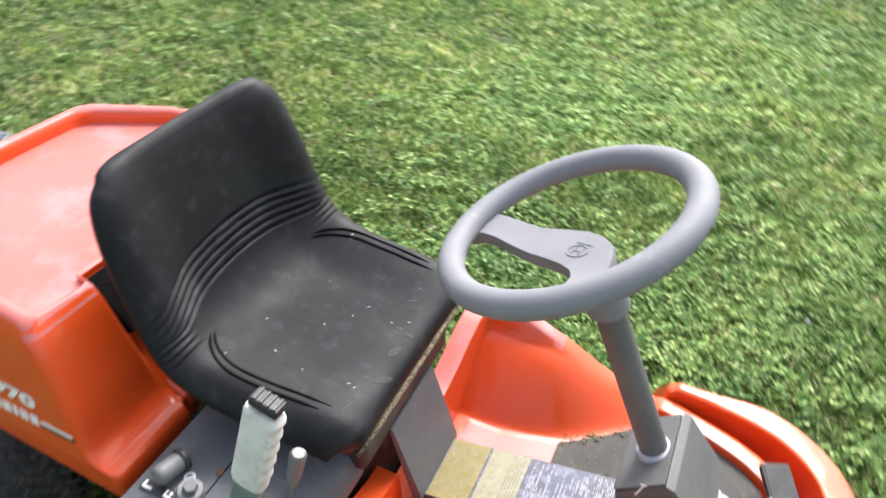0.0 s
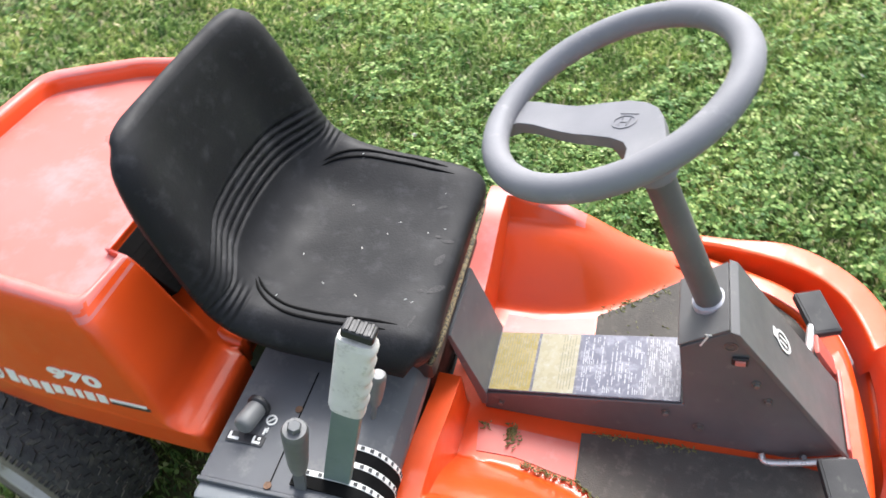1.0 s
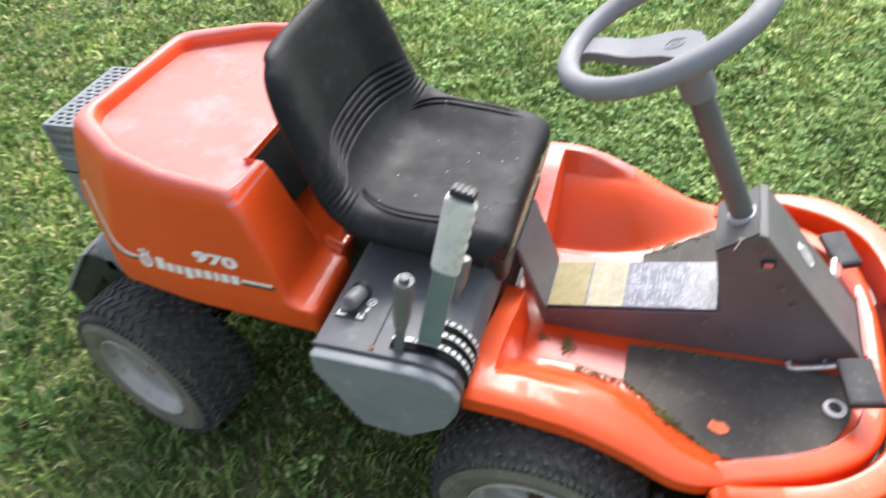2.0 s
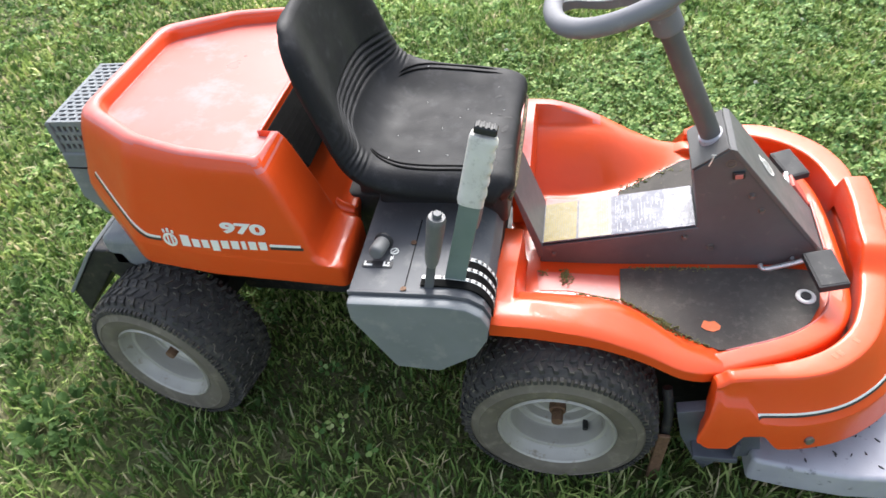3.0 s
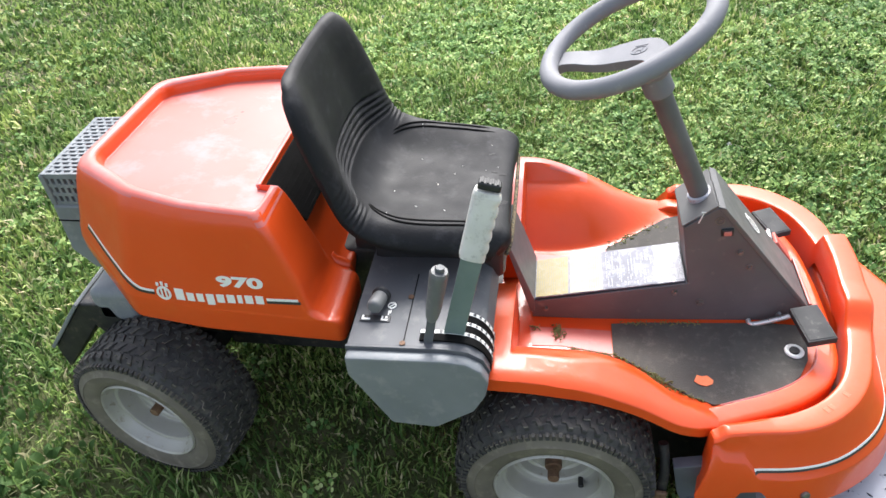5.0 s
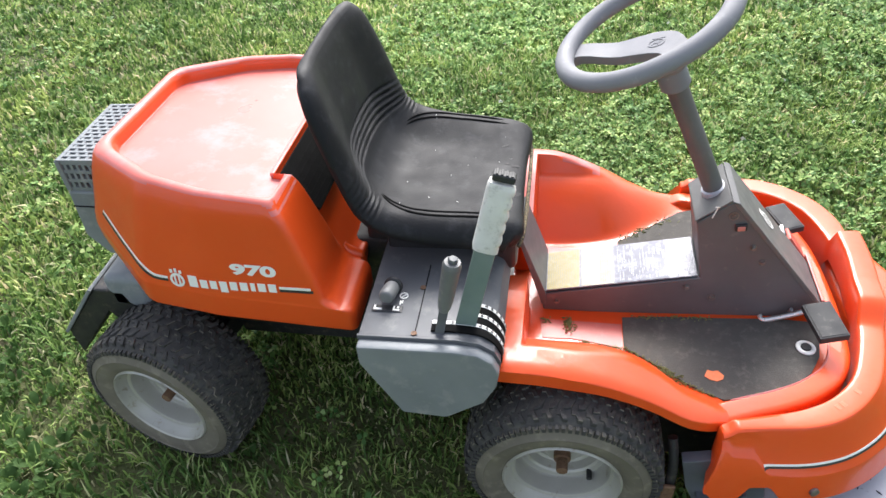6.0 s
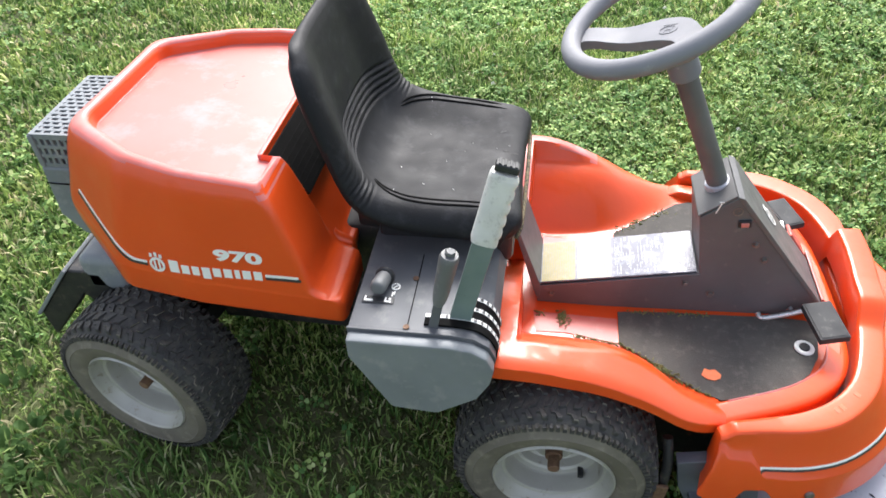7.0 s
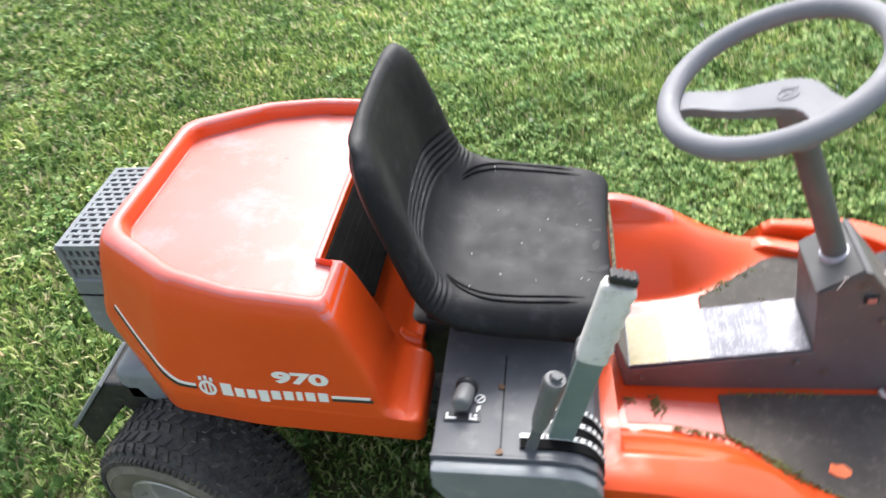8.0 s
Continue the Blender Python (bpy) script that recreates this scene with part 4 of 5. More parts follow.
def footboard():
    xs = [-0.128, -0.120, -0.110, -0.098, -0.092, -0.090, -0.088, -0.086, -0.084, -0.082, -0.080, -0.072, -0.06] + [-0.045 + 0.019 * i for i in range(31)] + [0.536, 0.546, 0.555]
    nv = 100
    rings = []
    for x in xs:
        yo = max(0.03, foot_outer(x))
        ring = []
        for k in range(nv + 1):
            v = -1 + 2 * k / nv
            e = min(1.0, max(0.0, (abs(v) - 0.93) / 0.07))
            y = yo * v * (1 - (0.09 * (1 - sstep(0.20, 0.30, x)) if v > 0 else 0.0))
            ring.append((x, y, foot_height(x, y) - (0.007 if v < 0 else 0.004) * e ** 2))
        rings.append(ring)
    bm = loft(rings, closed=False)
    # turned-down skirt all round
    edge = [e for e in bm.edges if e.is_boundary]
    ext = bmesh.ops.extrude_edge_only(bm, edges=edge)
    for v in [g for g in ext["geom"] if isinstance(g, bmesh.types.BMVert)]:
        v.co.z -= (0.027 if v.co.y < 0 else 0.022) - 0.006 * sstep(-0.04, 0.13, v.co.x)
        v.co.y *= 1.006
    bmesh.ops.bevel(bm, geom=edge, offset=0.004, segments=3, profile=0.5, affect="EDGES", clamp_overlap=True)
    # rounded rim round the front
    lip = []
    path = smooth_path([(0.215, -0.326, 0.292), (0.236, -0.335, 0.299), (0.258, -0.341, 0.308)] + [(x, -y, z) for x, y, z in RIM] + [(x, y, z) for x, y, z in RIM[-2::-1]] + [(0.255, 0.337, 0.302), (0.225, 0.328, 0.284), (0.195, 0.318, 0.268)], 8)
    rows = []
    for i, p in enumerate(path):
        dd = (path[min(i + 1, len(path) - 1)] - path[max(i - 1, 0)])
        dd.z = 0
        dd.normalize()
        out = Vector((dd.y, -dd.x, 0))
        g = 0.35 + 0.65 * sstep(0.0, 26.0, min(i, len(path) - 1 - i))
        if p.x > 0.312:
            lip.append(p + out * -0.0232 * g)
        rows.append([p + out * o * g + Vector((0, 0, h * g)) for o, h in ((-0.028, -0.030), (-0.0265, -0.008), (-0.0255, -0.0025), (-0.0235, 0.0000), (-0.020, 0.0006), (0.006, -0.0012), (0.013, -0.0026), (0.0175, -0.0060), (0.0200, -0.012), (0.0215, -0.022 - 0.046 * sstep(0.30, 0.38, p.x)), (0.018, -0.022 - 0.046 * sstep(0.30, 0.38, p.x)), (0.0, -0.020))])
    bm.normal_update()
    # upward faces of the far rear panel and border take the paler pink
    for f in bm.faces:
        c = f.calc_center_median()
        if abs(f.normal.z) > 0.6 and c.y > 0.06 and (c.x < -0.089 or (c.y > 0.306 and c.x < 0.06)):
            f.material_index = 1
    return part("footboard", joined(bm, loft(rows)), [ORANGE, FADED_SHEEN], mower, "orange moulded footboard with wheel housings, one edge paler", 50), lip


foot, foot_lip = footboard()
# bright glare on the rim's inner edge, drawn as a pale bead
part("rim_glare", tube(foot_lip, 0.0019, 8), FADED_SHEEN, foot, "thin pale line of glare along the mat")


def draped(name, outline, lift, material, label, step=0.018, wob=0.0, thick=0.004):
    """A thin sheet with the given outline in plan, laid over the footboard."""
    bm = bmesh.new()
    f = bm.faces.new([bm.verts.new((x, y, 0)) for x, y in outline])
    x0, x1 = min(p[0] for p in outline), max(p[0] for p in outline)
    y0, y1 = min(p[1] for p in outline), max(p[1] for p in outline)
    x = x0 + step
    while x < x1:
        bmesh.ops.bisect_plane(bm, geom=bm.verts[:] + bm.edges[:] + bm.faces[:], plane_co=(x, 0, 0), plane_no=(1, 0, 0))
        x += step
    y = y0 + step
    while y < y1:
        bmesh.ops.bisect_plane(bm, geom=bm.verts[:] + bm.edges[:] + bm.faces[:], plane_co=(0, y, 0), plane_no=(0, 1, 0))
        y += step
    for v in bm.verts:
        v.co.z = foot_height(v.co.x, v.co.y) + lift + wob * noise.noise(v.co * 60)
    ext = bmesh.ops.extrude_face_region(bm, geom=bm.faces[:])
    for v in [g for g in ext["geom"] if isinstance(g, bmesh.types.BMVert)]:
        v.co.z += thick
    return part(name, bm, material, foot, label, 40)


MAT = [(0.118, -0.085), (0.118, -0.172), (0.18, -0.215), (0.235, -0.260), (0.270, -0.286), (0.300, -0.296), (0.35, -0.288), (0.40, -0.273), (0.44, -0.250), (0.472, -0.220), (0.495, -0.180), (0.506, -0.13), (0.508, -0.085), (0.44, -0.078), (0.3, -0.080), (0.2, -0.080)]
PATCH = [(-0.060, -0.095), (0.009, -0.096), (0.116, -0.103), (0.116, -0.170), (0.080, -0.163), (0.042, -0.154), (0.010, -0.148), (-0.052, -0.150)]
draped("faded_patch", PATCH, 0.0004, FADED_SHEEN, "sun-faded pink patch of the floor", 0.012, 0, 0.0012)
draped("faded_patch", [(x, -y) for x, y in PATCH][::-1], 0.0004, FADED_SHEEN, "sun-faded pink patch of the floor", 0.012, 0, 0.0012)
draped("foot_mat", MAT, 0.001, MAT_RUBBER, "dark gritty rubber foot mat")
draped("foot_mat", [(x, -y) for x, y in MAT][::-1], 0.001, MAT_RUBBER, "dark gritty rubber foot mat")
rng = random.Random(11)


def moss(points, n, spread):
    """Loose dry bits of moss and clippings strewn along a line on the footboard."""
    line = smooth_path([(x, y, 0) for x, y in points], 8) if len(points) > 1 else [Vector((points[0][0], points[0][1], 0))]
    bm = bmesh.new()
    for k in range(n):
        p = rng.choice(line)
        x, y = p.x + rng.gauss(0, spread), p.y + rng.gauss(0, spread * 0.8)
        z = foot_height(x, y) + rng.uniform(0.0035, 0.0075)
        L, w, a = rng.uniform(0.0015, 0.0055), rng.uniform(0.0006, 0.0016), rng.uniform(0, 6.28)
        u, v = Vector((math.cos(a), math.sin(a), rng.uniform(-0.5, 0.5))) * L, Vector((-math.sin(a), math.cos(a), rng.uniform(-0.4, 0.4))) * w
        c0 = Vector((x, y, z))
        q = [bm.verts.new(c0 + d0) for d0 in (-u, v, u, -v)]
        top_v, low_v = bm.verts.new(c0 + Vector((0, 0, w))), bm.verts.new(c0 - Vector((0, 0, w + 0.003)))
        for i in range(4):
            bm.faces.new((q[i], q[(i + 1) % 4], top_v))
            bm.faces.new((q[(i + 1) % 4], q[i], low_v))
    tagged(part("moss", bm, MOSS, foot, "bits of dry moss and clippings", 0), kind="stuff")


moss([(0.002, -0.098), (0.004, -0.128)], 110, 0.006)
moss([(0.03, -0.160), (0.07, -0.168), (0.112, -0.176)], 90, 0.003)
moss([(0.118, -0.176), (0.18, -0.216), (0.235, -0.261), (0.285, -0.294)], 140, 0.004)
moss([(0.180, -0.220), (0.215, -0.246)], 120, 0.006)
moss([(0.14, -0.084), (0.20, -0.083), (0.30, -0.082)], 90, 0.004)
moss([(-0.045, -0.10)], 24, 0.005)
moss([(0.35, -0.284), (0.42, -0.262)], 30, 0.003)
moss([(0.13, 0.18), (0.18, 0.215), (0.25, 0.255)], 110, 0.009)
moss([(0.17, 0.12), (0.24, 0.18)], 22, 0.020)
draped("paint_flake", [(0.270, -0.241), (0.279, -0.249), (0.292, -0.253), (0.304, -0.247), (0.307, -0.238), (0.297, -0.226), (0.286, -0.228), (0.277, -0.225)], 0.006, ORANGE_FLAKE, "orange spot on the mat", 0.01, 0, 0.001)
m = Matrix.Translation((0.474, -0.158, foot_height(0.474, -0.158) + 0.006))
part("grommet", lathe([(0.010, 0), (0.019, 0), (0.019, 0.002), (0.017, 0.004), (0.012, 0.004), (0.010, 0.002)], m, 32), WHITE_PAINT, foot, "white ring with a black plug")
part("plug", disc_bar(m, 0.010, 0.006, 20, 0.002), BLACK_PLASTIC, foot, "black rubber plug")

# bumper round the front
BUMP_IN = [(0.283, -0.366), (0.352, -0.350), (0.426, -0.328), (0.488, -0.292), (0.536, -0.236), (0.567, -0.155), (0.584, -0.072), (0.588, 0.0)]
BUMP_IN = BUMP_IN + [(0.592, 0.087), (0.582, 0.180), (0.554, 0.264), (0.503, 0.315), (0.438, 0.341), (0.362, 0.353), (0.288, 0.358)]


def bumper():
    """Swept wall with a rolled top, a stepped panel for the stripe, a raised nose and arched ends."""
    path = smooth_path([(x, y, 0) for x, y in BUMP_IN], 12)
    rings = []
    n = len(path)
    for i, p in enumerate(path):
        dd = (path[min(i + 1, n - 1)] - path[max(i - 1, 0)]).normalized()
        out = Vector((dd.y, -dd.x, 0))
        mid = 1 - sstep(0.142, 0.158, p.y) if p.y > 0 else 1 - sstep(0.050, 0.112, -p.y)
        tip = mid * max(0.0, p.y) / 0.15
        wide = 0.027 + 0.019 * sstep(0.30, 0.48, p.x) + 0.004 * mid + 0.010 * sstep(0.15, 0.22, p.y) * sstep(0.36, 0.46, p.x)
        end = 1 - sstep(0.283, 0.300, p.x)
        zt = 0.337 + 0.030 * mid + 0.010 * tip - 0.012 * end
        arch = sstep(0.318, 0.330, p.x) * (1 - sstep(0.352, 0.385, p.x))
        zb = 0.186 + 0.034 * arch + 0.016 * (1 - sstep(0.284, 0.302, p.x))
        fl = 1.0 + 0.45 * math.exp(-((abs(p.y) - 0.225) / 0.085) ** 2)
        zc = lerp_table([(0.284, 0.300), (0.300, 0.288), (0.326, 0.285), (0.352, 0.252), (0.40, 0.248)], p.x)

        def wall(z):
            if z > 0.255:
                return wide + 0.002 + 0.037 * fl * (zt - 0.005 - z) / (zt - 0.005 - 0.255)
            return wide + 0.002 + 0.037 * fl + 0.013 * fl * (0.255 - z) / 0.069
        prof = [(0.006, zt - 0.085), (0.000, zt - 0.010), (0.003, zt - 0.003), (0.009, zt), (wide - 0.006, zt - 0.0005), (wide - 0.001, zt - 0.002), (wide + 0.003, zt - 0.006)]
        hi = zt - 0.008
        for k in range(4):
            z = hi + (zc + 0.007 - hi) * (k + 1) / 4
            prof.append((wall(z) - 0.0042 * min(1.0, (k + 1) / 2), z))
        prof += [(wall(zc) + 0.0006, zc), (wall(zc - 0.004) + 0.0015, zc - 0.004)]
        for k in range(3):
            z = zc - 0.004 + (zb - zc + 0.004) * (k + 1) / 3
            prof.append((wall(z) + 0.0015, z))
        prof += [(wall(zb) - 0.005, zb - 0.001), (wall(0.27) - 0.008, 0.27), (wide - 0.004, zt - 0.03), (0.012, zt - 0.014)]
        shut = 1 - sstep(0.285, 0.320, p.x)
        prof[-4:] = [(o + (q - o) * shut, z) for (o, z), q in zip(prof[-4:], (0.004, 0.004, 0.004, 0.003))]
        prof[0] = (0.006 - 0.004 * shut, prof[0][1])
        slant = 1 - sstep(0.283, 0.345, p.x)
        rings.append([p + out * o + Vector((-0.044 * slant * min(1.0, (zt - z) / 0.14) * min(1.0, o / (wide + 0.04)), 0, z)) for o, z in prof])
    for k, q in ((0, -1), (-1, 1)):
        mid_p = sum(rings[k], Vector()) / len(rings[k])
        dd = (path[k] - path[k + 1 if k == 0 else k - 1]).normalized()
        caps_ = [[mid_p + (p - mid_p) * s + dd * h for p in rings[k]] for s, h in ((0.97, 0.004), (0.88, 0.007))]
        rings = caps_[::-1] + rings if k == 0 else rings + caps_
    bm = loft(rings)
    return part("bumper", bm, ORANGE, mower, "orange plastic front bumper with stripe", 28)


bump_ob = bumper()


bump_tree = BVHTree.FromPolygons([v.co for v in bump_ob.data.vertices], [p.vertices for p in bump_ob.data.polygons])
bump_path = smooth_path([(x, y, 0) for x, y in BUMP_IN], 12)


def bumper_point(s, z, lift=0.0006):
    """A point on the outer wall of the bumper at height z, s along it."""
    i = min(len(bump_path) - 2, max(1, int(s * (len(bump_path) - 1))))
    p = bump_path[i].lerp(bump_path[i + 1], s * (len(bump_path) - 1) - i)
    a, q = bump_path[i - 1].lerp(bump_path[i], s * (len(bump_path) - 1) - i), bump_path[min(i + 2, len(bump_path) - 1)]
    dd = (q - a).normalized()
    out = Vector((dd.y, -dd.x, 0))
    hit = bump_tree.ray_cast(p + out * 0.4 + Vector((0, 0, z)), -out)[0]
    return hit + out * lift


def bumper_stripe(name, z0, z1, material, label, a, b):
    rows = []
    for k in range(81):
        s = a + (b - a) * k / 80
        rows.append([bumper_point(s, z0), bumper_point(s, z1), bumper_point(s, z1, -0.002), bumper_point(s, z0, -0.002)])
    part(name, loft(rows), material, bump_ob, label)


for a, b in ((0.062, 0.40), (0.60, 0.938)):
    bumper_stripe("stripe", 0.2645, 0.2682, WHITE_PAINT, "thin white stripe", a, b)
    bumper_stripe("stripe", 0.2602, 0.2642, BLACK_PRINT, "thin black stripe", a, b)
for s, sy in ((0.138, -1), (0.862, 1)):
    part("bolt", disc_bar(dir_m(bumper_point(s, 0.208, -0.001), (0.30, sy * 0.93, 0.15)), 0.009, 0.006, 16, 0.001), BOLT_STEEL, bump_ob, "zinc bolt head")

for s_, w_ in ((0.200, 0.008), (0.212, 0.010), (0.250, 0.009)):
    q0, q1 = bump_path[int(s_ * (len(bump_path) - 1))], bump_path[int(s_ * (len(bump_path) - 1)) + 1]
    u = (q1 - q0).normalized()
    m = Matrix((u, Vector((-u.y, u.x, 0)), Vector((0, 0, 1)))).transposed().to_4x4()
    hit = bump_tree.ray_cast(q0 + Vector((u.y, -u.x, 0)) * 0.022 + Vector((0, 0, 0.6)), Vector((0, 0, -1)))[0]
    if hit:
        part("rubbed_mark", boxed(-w_ / 2, w_ / 2, -0.006, 0.006, 0, 0.0006, 0, 1, Matrix.Translation(hit) @ m), FADED_MARK, bump_ob, "faint rubbed white mark")

# cutting deck under and ahead of the bumper
deck_out = [(0.375, -0.425), (0.45, -0.436), (0.55, -0.444), (0.63, -0.440), (0.72, -0.39), (0.79, -0.28), (0.83, -0.12), (0.83, 0.12), (0.79, 0.28), (0.70, 0.40), (0.58, 0.46), (0.44, 0.47), (0.36, 0.44)]
part("cutting_deck", prism(deck_out, "z", 0.050, 0.128, 0.010, 3), DECK_METAL, mower, "worn pale grey steel cutting deck")
bm = bmesh.new()
bits = random.Random(33)
for k in range(60):
    x, y, a, L = bits.uniform(0.46, 0.76), bits.uniform(-0.42, -0.18), bits.uniform(0, 6.28), bits.uniform(0.0015, 0.006)
    u, v = Vector((math.cos(a), math.sin(a), 0)) * L, Vector((-math.sin(a), math.cos(a), 0)) * 0.0012
    q = [bm.verts.new(Vector((x, y, h)) + s) for h in (0.1275, 0.1305) for s in (-u, v, u, -v)]
    bm.faces.new(q[4:])
    for i in range(4):
        bm.faces.new((q[i], q[(i + 1) % 4], q[4 + (i + 1) % 4], q[4 + i]))
tagged(part("clippings", bm, FRAME_BLACK, bpy.data.objects["cutting_deck"], "dark dried grass clippings", 0), kind="stuff")
for sy in (-1, 1):
    part("deck_bracket", joined(prism([(0.222, 0.232), (0.275, 0.248), (0.370, 0.240), (0.395, 0.118), (0.375, 0.098), (0.330, 0.080), (0.300, 0.030), (0.275, 0.070), (0.240, 0.150)], "y", sy * 0.400, sy * 0.375, 0.003), boxed(0.262, 0.345, min(sy * 0.435, sy * 0.38), max(sy * 0.435, sy * 0.38), 0.125, 0.140, 0.003), boxed(0.335, 0.343, min(sy * 0.43, sy * 0.38), max(sy * 0.43, sy * 0.38), 0.135, 0.185, 0.002)), SLATE, mower, "slate grey steel deck bracket under the bumper")
    part("deck_strut", tube(smooth_path([(0.205, sy * 0.36, 0.255), (0.212, sy * 0.385, 0.20), (0.208, sy * 0.405, 0.12)], 6), 0.010, 10), FRAME_BLACK, mower, "dark bent strut")
    part("height_bar", boxed(-0.012, 0.012, -0.004, 0.004, -0.10, 0.075, 0.002, 1, pose(0.204, sy * 0.412, 0.093, 0, 2, 0)), RUST, mower, "rusty flat deck lifting bar")
NOSE = [(0.62, -0.25), (0.72, -0.215), (0.775, -0.10), (0.785, 0.0), (0.775, 0.10), (0.72, 0.215), (0.62, 0.25), (0.60, 0.20), (0.60, -0.20)]
nose = loft([[(x, y, 0.165) for x, y in NOSE], [(x, y, 0.245) for x, y in NOSE], [(0.60 + (x - 0.60) * 0.86, y * 0.86, 0.268) for x, y in NOSE]])
rounded(nose, 0.010, 3, 25)
part("deck_cover", nose, ORANGE, mower, "orange front cover over the cutting deck")

# pedals: a steel plate with a ribbed rubber pad
def pedal(x, y, z, w, l, pitch, turn, label):
    m = Matrix.Translation((x, y, z)) @ Matrix.Rotation(radians(turn), 4, "Z") @ Matrix.Rotation(radians(pitch), 4, "Y")
    ob = part("pedal", boxed(-l / 2, l / 2, -w / 2, w / 2, -0.012, 0.004, 0.003, 2, m), PEDAL_RUBBER, mower, label)
    part("pad", boxed(-l / 2 + 0.004, l / 2 - 0.004, -w / 2 + 0.004, w / 2 - 0.004, 0.003, 0.0052, 0.0010, 2, m), PEDAL_RUBBER, ob, "thin rubber pad")
    return ob


pedal(0.4985, -0.138, 0.372, 0.094, 0.056, -9, 9, "dark grey rubber drive pedal")
part("pedal_rod", tube(smooth_path([(0.402, -0.070, 0.306), (0.410, -0.082, 0.306), (0.46, -0.082, 0.327), (0.505, -0.080, 0.349), (0.516, -0.086, 0.357)], 6), 0.0055, 10), ROD_STEEL, mower, "bright steel pedal rod")
part("rod_stop", tube([(0.457, -0.070, 0.322), (0.455, -0.082, 0.342)], 0.004, 8), DARK_STEEL, mower, "small dark rod stop")
pedal(0.491, 0.196, 0.366, 0.092, 0.048, -6, 18, "dark grey rubber brake pedal")
part("pedal_rod", tube([(0.468, 0.07, 0.345), (0.474, 0.12, 0.358), (0.480, 0.165, 0.362)], 0.007, 10), ROD_STEEL, mower, "bright steel pedal rod")
# orange plastic coloured pink as the sun lights it
part("pedal_guard", prism([(0.470, 0.392), (0.476, 0.396), (0.520, 0.338), (0.520, 0.300), (0.512, 0.300), (0.510, 0.334)], "y", 0.085, 0.122, 0.002), FADED_SHEEN, mower, "guard beside the tower, sunlit pink in its colour")
# added strip: its pink draws the glare on the footboard lip
part("lip_glare_strip", prism([(0.516, 0.352), (0.522, 0.352), (0.534, 0.322), (0.534, 0.300), (0.526, 0.300)], "y", -0.06, 0.090, 0.002), FADED_SHEEN, mower, "pink strip added for glare on the lip ahead of the tower")

# control console on the right side
CON = [(-0.374, 0.515), (-0.374, 0.47), (-0.306, 0.335), (-0.222, 0.330), (-0.150, 0.385), (-0.128, 0.430), (-0.122, 0.470), (-0.134, 0.498), (-0.160, 0.515), (-0.200, 0.520)]
console = part("control_console", prism([(x, z) for x, z in CON[:1] + CON[1:]], "y", -0.385, -0.125, 0.003), CONSOLE_GREY, mower, "dark grey plastic control console")
part("side_cover", prism([(x * 1.0, z - 0.006) for x, z in CON], "y", -0.412, -0.388, 0.006, 2), COVER_GREY, console, "pale grey console side cover")
part("cover_edge", prism([(-0.25 + (x + 0.25) * 1.012, 0.43 + (z - 0.43) * 1.012) for x, z in CON], "y", -0.3895, -0.3845, 0.001), CONSOLE_GREY, console)


def console_top(x):
    return lerp_table([(-0.374, 0.5155), (-0.20, 0.5205), (-0.16, 0.5155), (-0.134, 0.4985), (-0.122, 0.470), (-0.121, 0.45)], x)


CURVE = [(-0.245, 0.5225), (-0.20, 0.5235), (-0.16, 0.519), (-0.137, 0.503), (-0.122, 0.474), (-0.1215, 0.45)]


def band(name, y0, y1, curve, lift, material, label):
    rows = [Vector(p) for p in smooth_path([(x, 0, z) for x, z in curve], 5)]
    rings = []
    for i, p in enumerate(rows):
        dd = (rows[min(i + 1, len(rows) - 1)] - rows[max(i - 1, 0)]).normalized()
        nn = Vector((-dd.z, 0, dd.x))
        rings.append([(p.x + nn.x * h, y, p.z + nn.z * h) for y, h in ((y0, lift), (y1, lift), (y1, lift - 0.004), (y0, lift - 0.004))])
    return part(name, loft(rings), material, console, label)


for y0 in (-0.372, -0.347, -0.322):
    start = 0 if y0 < -0.36 else 1
    band("slot", y0, y0 + 0.016, CURVE[start:], 0.0012, GROOVE, "dark lever slot")
    band("scale_strip", y0 + 0.0165, y0 + 0.024, CURVE[start:], 0.0014, WHITE_PAINT, "worn white scale strip")
    cells = bmesh.new()
    rows = smooth_path([(x, 0, z) for x, z in CURVE[start:]], 5)
    for i in range(1, len(rows) - 1):
        if (i + int(y0 * 1000)) % 2 == 0:
            p = rows[i]
            box(cells, p.x - 0.0026, p.x + 0.0026, y0 + 0.0180, y0 + 0.0225, p.z - 0.001, p.z + 0.0028)
    part("scale_marks", cells, BLACK_PRINT, console, "dark marks on the scale", 0)

# lift lever with cream grip
lb, lt = Vector((-0.190, -0.350, 0.505)), Vector((-0.121, -0.312, 0.815))
ld = (lt - lb).normalized()
side = Vector((1, 0, 0))


def flat_bar(p0, p1, w, t, r, taper=1.0):
    dd = (p1 - p0).normalized()
    yv = dd.cross(Vector((1, 0, 0))).normalized()
    xv = yv.cross(dd)
    L = (p1 - p0).length
    rings = []
    for h, s in ((0.0, 1.0), (L, taper)):
        rings.append([p0 + dd * h + xv * (w / 2 * s * a) + yv * (t / 2 * s * b) for a, b in ((-1, -1), (1, -1), (1, 1), (-1, 1))])
    bm = loft(rings)
    rounded(bm, r, 3, 40)
    return bm


